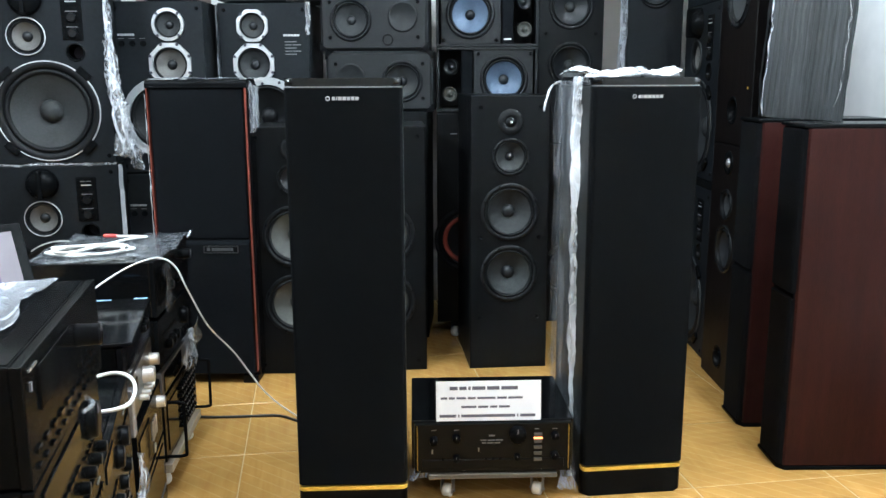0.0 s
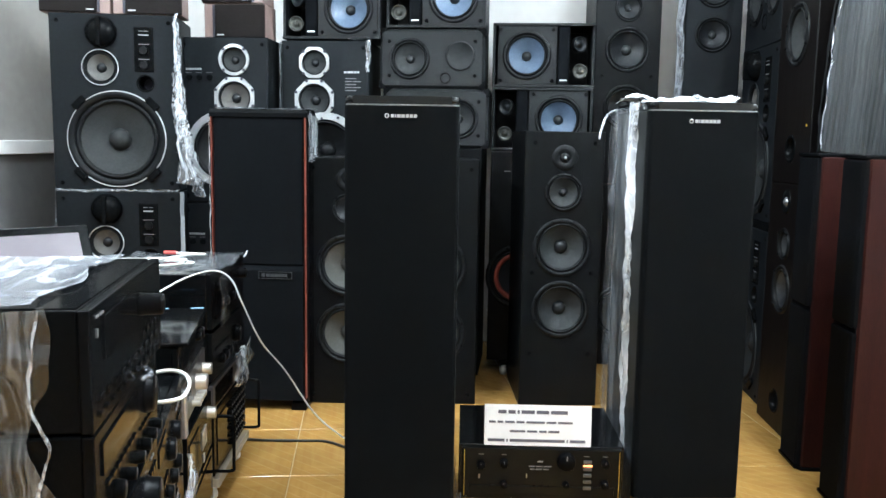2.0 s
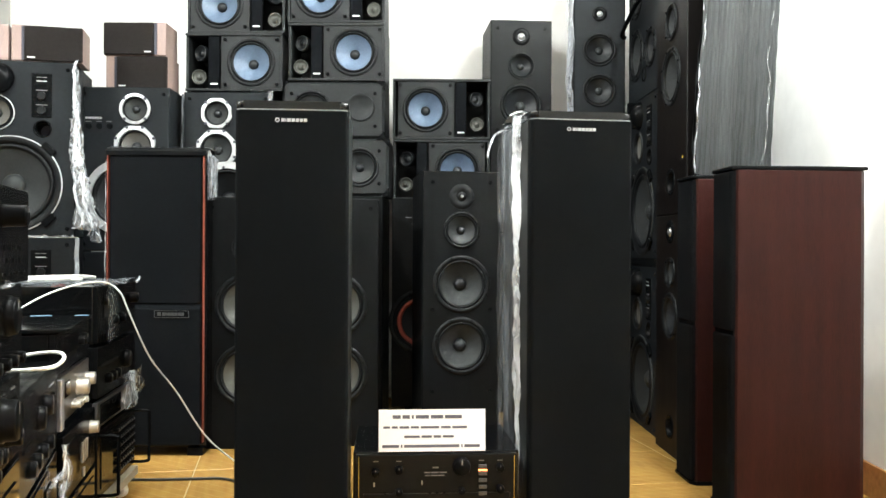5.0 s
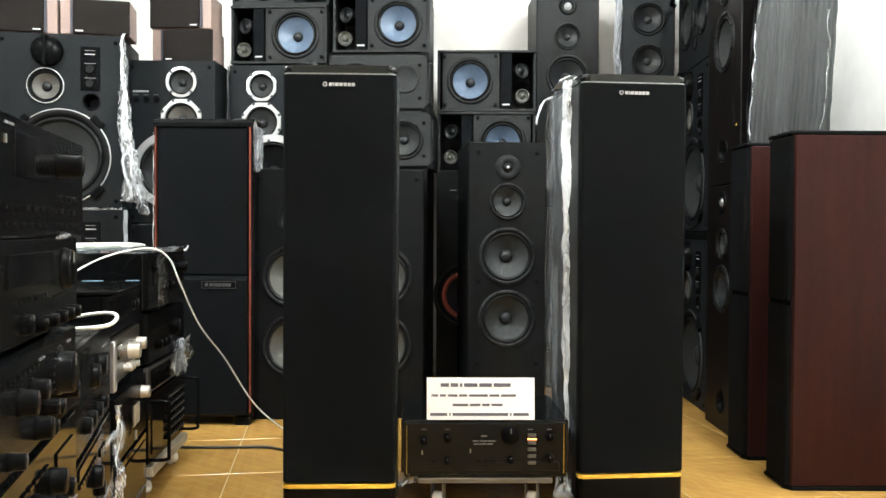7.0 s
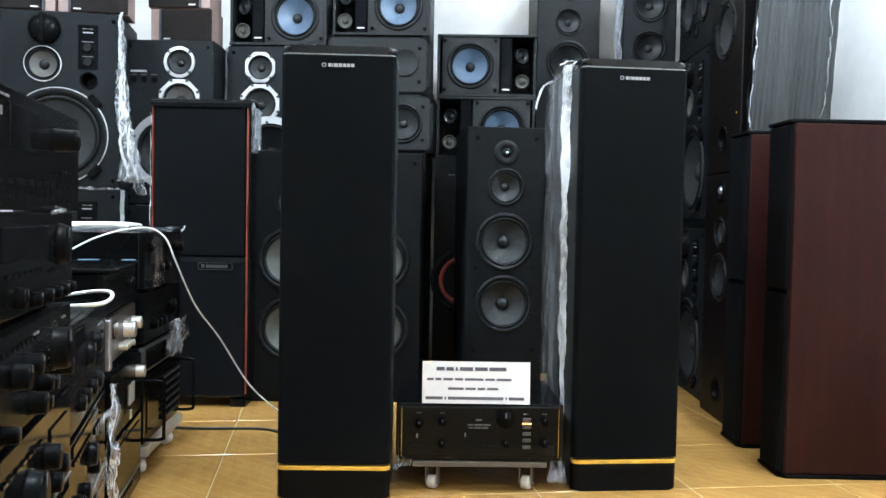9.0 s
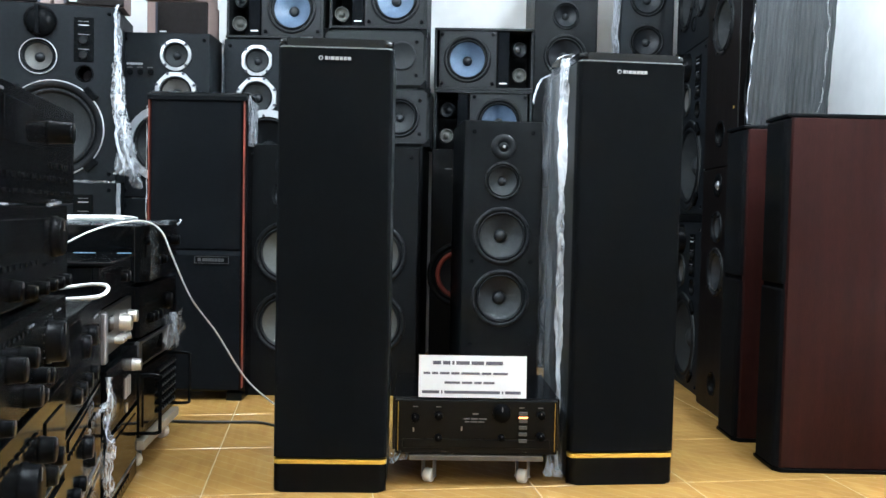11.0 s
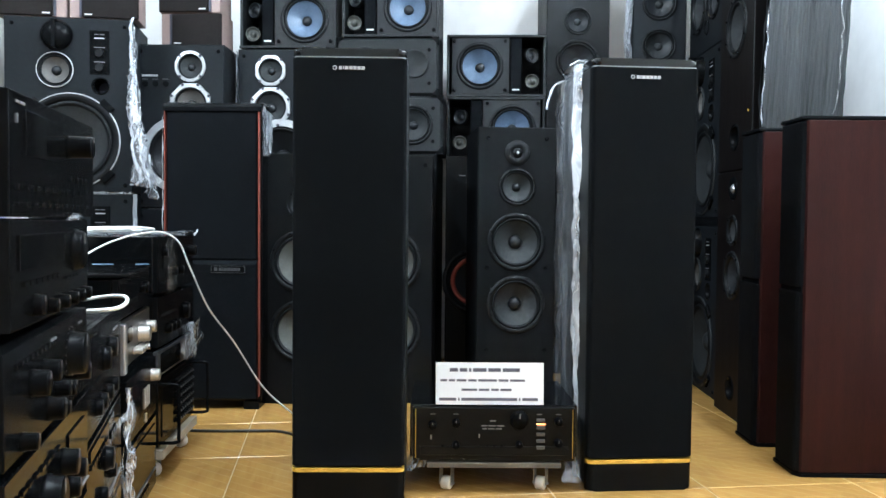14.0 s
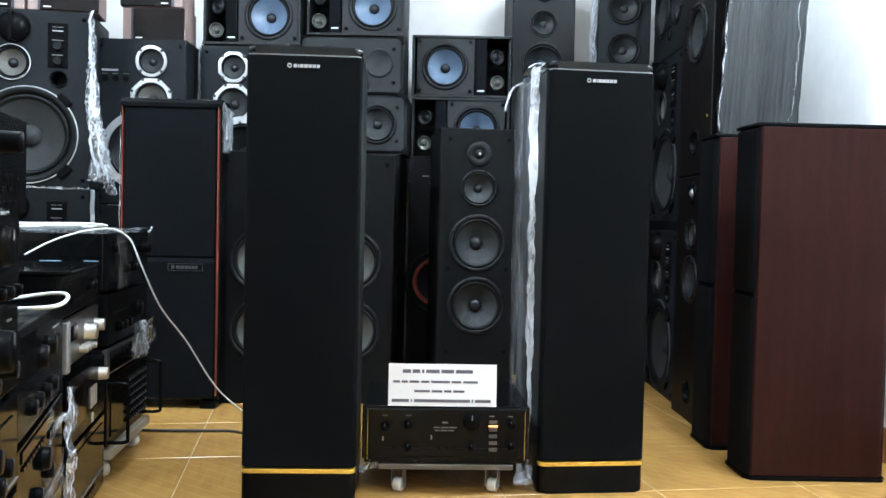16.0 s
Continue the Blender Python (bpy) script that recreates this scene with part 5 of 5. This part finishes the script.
hifi_unit(A2N, A2F, 0.317, 0.150, "glossy black amplifier with large knobs", ((-0.045, 0.070, 0.034, 0.050), (0.055, 0.090, 0.020, 0.046), (0.105, 0.040, 0.016, 0.030), (0.15, 0.055, 0.016, 0.030), (-0.15, 0.06, 0.014, 0.026)), ((-0.20, 0.115, 8, 0.03, 0.018, 0.006),), ((0.08, 0.20, 0.10, 0.12),), GLASSBLK, strips=((-0.23, 0.23, 0.018, 0.020),))
volume = hifi_unit(A2N, A2F, 0.468, 0.131, "black amplifier with a dotted volume ring", ((0.105, 0.078, 0.033, 0.052), (-0.115, 0.078, 0.017, 0.046), (-0.055, 0.082, 0.015, 0.046), (-0.03, 0.030, 0.016, 0.046), (0.02, 0.046, 0.012, 0.040), (0.055, 0.040, 0.012, 0.040), (0.015, 0.022, 0.010, 0.040), (0.15, 0.046, 0.015, 0.044), (-0.16, 0.022, 0.011, 0.040)), ((-0.19, 0.106, 9, 0.022, 0.008, 0.006), (0.15, 0.085, 3, 0.022, 0.012, 0.012)), (), FACE, prints=((-0.02, 0.112, (0.01, 0.014)), (0.16, 0.112, (0.012, 0.01))))
for k in range(15):
    a = radians(-30 + 240 * k / 14)
    part("scale_dot", lathe([(0.0011, 0.001), (0.0, 0.002)], 0.105 + 0.037 * math.cos(a), 0.078 + 0.037 * math.sin(a), 6), GREYMARK, volume)

BN, BF = (-0.478, 1.200), (-0.622, 1.640)
hifi_unit(BN, BF, 0.0, 0.175, "black amplifier at the foot of a stack", ((0.02, 0.09, 0.025, 0.028), (0.10, 0.11, 0.022, 0.03), (-0.10, 0.05, 0.016, 0.02)), ((-0.18, 0.13, 6, 0.03, 0.018, 0.008),), ((-0.2, 0.18, 0.02, 0.045),), GLASSBLK, strips=((-0.21, 0.21, 0.060, 0.063),))
hifi_unit(BN, BF, 0.176, 0.185, "black amplifier with brown reflections in its front", ((0.0, 0.11, 0.024, 0.034), (0.06, 0.07, 0.016, 0.026), (-0.06, 0.06, 0.016, 0.026), (-0.13, 0.06, 0.016, 0.026)), ((-0.19, 0.14, 8, 0.026, 0.014, 0.008), (0.06, 0.13, 3, 0.03, 0.02, 0.014)), ((-0.2, 0.10, 0.155, 0.175),), GLASSBLK, strips=((-0.21, 0.21, 0.030, 0.033),))
hifi_unit(BN, BF, 0.362, 0.190, "black receiver with ribbed volume knob", ((-0.02, 0.115, 0.024, 0.028), (0.055, 0.125, 0.022, 0.034), (-0.12, 0.045, 0.016, 0.026), (-0.06, 0.045, 0.016, 0.026), (0.02, 0.045, 0.016, 0.026), (0.10, 0.045, 0.016, 0.026)), ((0.10, 0.12, 4, 0.024, 0.015, 0.010), (-0.19, 0.085, 6, 0.022, 0.014, 0.008)), ((-0.2, -0.08, 0.145, 0.175),), FACE, prints=((0.10, 0.15, (0.02, 0.02, 0.02)),))
C = ((-0.640, 1.668), (-0.742, 2.075))
CL = ((-0.664, 1.762), (-0.752, 2.140))
hifi_unit(*CL, 0.0, 0.20, "glossy black deck at the foot of a stack", (), ((-0.15, 0.03, 8, 0.03, 0.02, 0.012),), ((-0.17, 0.17, 0.07, 0.18),), GLASSBLK, strips=((-0.18, 0.18, 0.055, 0.058),), name="tape_deck")
hifi_unit(*CL, 0.201, 0.160, "black amplifier with one silver knob and silver keys", ((0.125, 0.118, 0.018, 0.026),), ((0.015, 0.050, 3, 0.026, 0.018, 0.050), (0.03, 0.012, 1, 0.03, 0.018, 0.022)), ((-0.17, -0.02, 0.04, 0.13),), FACE, knobmat=SILVER)
silver = hifi_unit(*C, 0.387, 0.115, "silver-fronted amplifier with bright knobs", ((0.050, 0.064, 0.023, 0.032), (0.165, 0.066, 0.018, 0.028), (-0.02, 0.030, 0.009, 0.024), (0.014, 0.030, 0.009, 0.024), (0.048, 0.030, 0.009, 0.024), (0.082, 0.026, 0.009, 0.024)), ((0.10, 0.030, 3, 0.026, 0.014, 0.012),), ((-0.13, -0.05, 0.060, 0.095),), SILVER_REFLECT, knobmat=SILVER)
part("end_cheek", box(-0.206, -0.178, -0.014, -0.0005, 0.004, 0.116, 0.004, 3), STEEL, silver, "pale metal end piece")
rest = thing("spacer_board", between(*C, 0.3615), "low black board under the silver amplifier", "board")
part("board", box(-0.19, 0.20, 0.02, 0.33, 0.0, 0.025, 0.002), PLASTIC, rest)
hifi_unit(*C, 0.503, 0.100, "black tuner under a tablet", ((0.14, 0.055, 0.016, 0.02), (0.09, 0.055, 0.012, 0.02)), ((-0.15, 0.03, 7, 0.028, 0.018, 0.01),), ((-0.16, 0.06, 0.05, 0.085),), FACE, name="tuner")
D = ((-0.756, 2.165), (-0.812, 2.590))
dolly(between(*D, 0.0) @ pose(0, -0.012, 0), 0.42, 0.36, 0.062, "bare wooden dolly with white casters under a rack", 0.0205, CHIPWOOD, 0.026)
mix = hifi_unit(*D, 0.0885, 0.196, "black mixer with many small knobs and bar handles", [(-0.02 + 0.026 * i, 0.040 + 0.024 * j, 0.007, 0.022) for i in range(8) for j in range(6)], (), ((-0.18, -0.06, 0.03, 0.17),), FACE, handles=(-0.19, 0.19), name="mixer")
for i in range(8):
    for j in range(6):
        part("knob_tip", lathe([(0.0022, 0.0105), (0.0018, 0.0125), (0.0, 0.0128)], -0.02 + 0.026 * i, 0.040 + 0.024 * j, 8), GREYMARK, mix)
hifi_unit(*D, 0.2855, 0.080, "small grey metal unit wrapped in film", ((0.0, 0.04, 0.014, 0.02),), ((-0.15, 0.03, 6, 0.03, 0.02, 0.01),), ((-0.19, 0.03, 0.015, 0.07),), BADGE, d=0.3, name="equaliser")
hifi_unit(*D, 0.3665, 0.150, "black receiver with row of knobs", ((-0.10, 0.05, 0.016, 0.022), (-0.05, 0.05, 0.016, 0.022), (0.0, 0.05, 0.016, 0.022), (0.10, 0.08, 0.028, 0.03)), ((-0.17, 0.09, 8, 0.022, 0.014, 0.008),), (), FACE, name="receiver")
hifi_unit(*D, 0.5175, 0.166, "black amplifier under film and coiled cable", ((-0.14, 0.12, 0.012, 0.02), (0.15, 0.115, 0.018, 0.055), (0.05, 0.06, 0.014, 0.02), (-0.03, 0.06, 0.014, 0.02)), ((-0.17, 0.03, 6, 0.024, 0.016, 0.008),), ((-0.16, 0.04, 0.075, 0.14),), FACE, LACQUER)

DT = between(*D, 0.684)
crumple("plastic_wrap", DT, "clear film lying over a stacked amplifier", [
    ("top_film", sheet(lambda u, v: (-0.205 + 0.41 * u + 0.02 * math.sin(7 * v), -0.015 + 0.36 * v, 0.004 + 0.004 * math.sin(9 * u + 4 * v)), 26, 22, 0.006, 16, 71), FILM),
    ("front_film", sheet(lambda u, v: (-0.20 + 0.10 * u, -0.02 - 0.006 * v, -0.16 + 0.165 * v), 8, 16, 0.010, 18, 72), FILM),
    ("corner_tuft", rope([(0.17, -0.01, 0.0), (0.195, -0.016, 0.006), (0.203, -0.02, 0.012)], 0.003, 0.008, 73), FILM_MILD),
    ("low_film", sheet(lambda u, v: (-0.06 + 0.26 * u, -0.03 - 0.02 * math.sin(6 * u) * (1 - v), -0.37 + 0.10 * v), 16, 8, 0.014, 18, 74), FILM_MILD),
])
coil = thing("coiled_cable", DT @ pose(-0.035, 0.03, 0), "white cable coiled loosely on the film", "cable")
loops = []
for k in range(26):
    a = k * 0.62
    loops.append((-0.02 + (0.085 + 0.02 * math.sin(k * 1.7)) * math.cos(a) * 0.7 - 0.05, 0.17 + (0.105 + 0.02 * math.cos(k * 2.3)) * math.sin(a), 0.010 + 0.0004 * k))
loops += [(0.06, 0.10, 0.02), (0.12, 0.06, 0.014), (0.15, 0.10, 0.012), (0.16, 0.16, 0.012)]
part("cable", sweep(loops, 0.0040, 7, 4), CABLE_W, coil, "", True)
part("red_plug", sweep([(0.16, 0.16, 0.013), (0.163, 0.185, 0.013), (0.166, 0.20, 0.013)], 0.006, 8, 2), PINK_RED, coil)

lead = thing("white_cable", pose(0, 0, 0), "thin white cable hanging from rack to the floor", "cable")
part("cable", sweep([(-0.86, 1.93, 0.632), (-0.82, 2.0, 0.668), (-0.785, 2.10, 0.690), (-0.742, 2.17, 0.694), (-0.705, 2.19, 0.665), (-0.680, 2.20, 0.60), (-0.643, 2.25, 0.478), (-0.595, 2.33, 0.371), (-0.523, 2.38, 0.231), (-0.442, 2.41, 0.147), (-0.36, 2.45, 0.08), (-0.28, 2.5, 0.02), (-0.2, 2.52, 0.005)], 0.0024, 8, 6), CABLE_W, lead, "", True)
loop = thing("white_cable", pose(0, 0, 0), "white cable bent into a loop on a stack", "cable")
part("cable", sweep([(-0.70, 1.54, 0.562), (-0.66, 1.583, 0.568), (-0.621, 1.592, 0.573), (-0.575, 1.555, 0.576), (-0.542, 1.494, 0.572), (-0.536, 1.437, 0.565), (-0.577, 1.411, 0.562), (-0.63, 1.43, 0.559), (-0.67, 1.47, 0.558)], 0.0038, 8, 8), CABLE_W, loop, "", True)
power = thing("black_cable", pose(0, 0, 0), "black mains cable lying on the tiles", "cable")
part("cable", sweep([(-0.95, 2.72, 0.006), (-0.80, 2.715, 0.006), (-0.66, 2.73, 0.006), (-0.57, 2.735, 0.006), (-0.48, 2.68, 0.006), (-0.36, 2.60, 0.006), (-0.2, 2.6, 0.006)], 0.0046, 8, 6), CABLE_K, power, "", True)

tab = thing("tablet", pose(-0.753, 1.841, 0.6045, 0, 0, 16), "black glass tablet lying on a stack", "tablet")
part("body", box(-0.12, 0.085, -0.20, 0.20, 0, 0.009, 0.003), GLASSBLK, tab)
# The blue glint at the far edge is put in as faintly glowing strips.
part("lit_edge", box(-0.06, -0.01, 0.186, 0.196, 0.0085, 0.0098), GLINT_BLUE, tab)
part("lit_edge", box(0.045, 0.078, 0.186, 0.196, 0.0085, 0.0098), GLINT_BLUE, tab)

lap = thing("laptop", pose(-0.940, 1.605, 0.640, 0, 0, 48), "open laptop with lit screen behind the racks", "laptop")
part("keyboard_base", box(-0.16, 0.16, -0.20, 0.0, 0.0, 0.016, 0.003), PLASTIC, lap)
lid = part("lid", box(-0.16, 0.16, -0.006, 0.004, 0, 0.225, 0.003), PLASTIC, lap)
lid.matrix_basis = pose(0, 0.004, 0.012, -26, 0, 0)
part("screen", box(-0.142, 0.136, -0.0085, -0.006, 0.03, 0.205), SCREEN, lid, "lit pale screen")
part("screen_window", box(-0.06, 0.09, -0.0095, -0.008, 0.04, 0.12), SCREEN_B, lid)
stand = thing("storage_box", pose(-0.985, 1.61, 0, 0, 0, 48), "plain black box under the laptop", "box")
part("box_body", box(-0.15, 0.15, -0.13, 0.05, 0, 0.6395, 0.004), PLASTIC, stand)

AT = between(AN, AF, 0.877)
crumple("plastic_wrap", AT, "clear stretch film over a tall stack of units", [
    ("top_film", sheet(lambda u, v: (-0.205 + 0.395 * u - 0.03 * v * u, 0.058 + 0.32 * v - 0.010 * u * (1 - v) + 0.008 * math.sin(11 * u), 0.005 + 0.002 * math.sin(13 * u)), 34, 26, 0.0035, 14, 81), FILM_TOP),
    ("near_side_film", sheet(lambda u, v: (-0.204 - 0.006 * math.sin(8 * v), 0.050 + 0.34 * u + 0.014 * math.sin(12 * v) * (1 - u), -0.42 + 0.425 * v), 22, 34, 0.010, 13, 82), FILM),
    ("ragged_edge", rope([(-0.206, 0.05, 0.0), (-0.21, 0.062, -0.08), (-0.208, 0.045, -0.15), (-0.212, 0.066, -0.24), (-0.21, 0.05, -0.33)], 0.002, 0.008, 83), FILM_MILD),
    ("front_lump", rope([(0.03, -0.010, -0.142), (0.055, -0.016, -0.136), (0.075, -0.012, -0.142)], 0.003, 0.009, 84), FILM),
    ("low_bundle", rope([(-0.225, 0.30, -0.36), (-0.235, 0.18, -0.345), (-0.235, 0.09, -0.36), (-0.23, 0.06, -0.42), (-0.235, 0.08, -0.52)], 0.006, 0.016, 85), FILM),
])
BT = between(BN, BF, 0.0)
crumple("plastic_wrap", BT, "shreds of clear film hanging from the stacked units", [
    ("hanging_shred", sheet(lambda u, v: (0.195 + (0.020 + 0.018 * math.sin(5 * v + 1) ** 2) * u + 0.010 * math.sin(8 * v), -0.012 - 0.016 * math.sin(3.1 * u), 0.03 + 0.35 * v), 8, 60, 0.011, 20, 91), FILM_MILD),
    ("floor_heap", sheet(lambda u, v: (0.17 + 0.15 * u, -0.03 - 0.09 * v, 0.020 + 0.02 * math.sin(3.1 * u) * math.sin(3.1 * v)), 20, 16, 0.016, 22, 96), FILM_MILD),
    ("shred", rope([(0.03, -0.02, 0.335), (0.07, -0.026, 0.345), (0.11, -0.02, 0.335)], 0.006, 0.009, 92), FILM),
    ("knob_lump", rope([(-0.06, -0.03, 0.10), (-0.03, -0.05, 0.112), (0.01, -0.035, 0.105)], 0.004, 0.009, 93), FILM),
    ("floor_shred", rope([(0.20, -0.02, 0.012), (0.25, -0.05, 0.012), (0.29, -0.03, 0.012), (0.33, -0.05, 0.012)], 0.010, 0.012, 94), FILM),
    ("side_shred", sheet(lambda u, v: (0.02 + 0.16 * u, -0.012, 0.17 + 0.05 * v + 0.04 * u), 14, 5, 0.012, 22, 95), FILM),
])


# ---------------------------------------------------------------- floor tiles, the last pieces
PITCH, TURNED, NODE = 0.437, 11.3, Vector((-0.613, 2.431))
GAP = 0.004
u_axis = Vector((math.cos(radians(TURNED)), math.sin(radians(TURNED))))
v_axis = Vector((-u_axis.y, u_axis.x))
half = PITCH / 2 - GAP / 2
whole = bpy.data.meshes.new("tile")
bm = box(-half, half, -half, half, -0.010, 0.0, 0.0012, 1)
bm.to_mesh(whole)
bm.free()
whole.materials.append(TILE)
for i in range(-14, 15):
    for j in range(-15, 10):
        c = NODE + u_axis * PITCH * (i + 0.5) + v_axis * PITCH * (j + 0.5)
        corners = [c + u_axis * a * half + v_axis * b * half for a in (-1, 1) for b in (-1, 1)]
        inside = [XL < q.x < XR and YF < q.y < YB for q in corners]
        if not any(inside):
            continue
        m = pose(c.x, c.y, 0, 0, 0, TURNED)
        if all(inside):
            me = whole
        else:
            bm = box(-half, half, -half, half, -0.010, 0.0, 0.0012, 1)
            inv = m.inverted()
            for co, no in (((XL, 0, 0), (-1, 0, 0)), ((XR, 0, 0), (1, 0, 0)), ((0, YF, 0), (0, -1, 0)), ((0, YB, 0), (0, 1, 0))):
                bmesh.ops.bisect_plane(bm, geom=bm.verts[:] + bm.edges[:] + bm.faces[:], plane_co=inv @ Vector(co), plane_no=inv.to_3x3() @ Vector(no), clear_outer=True)
            me = bpy.data.meshes.new("tile")
            bm.to_mesh(me)
            bm.free()
            me.materials.append(TILE)
        ob = new("tile", me)
        ob.parent, ob.matrix_basis = FLOOR, m
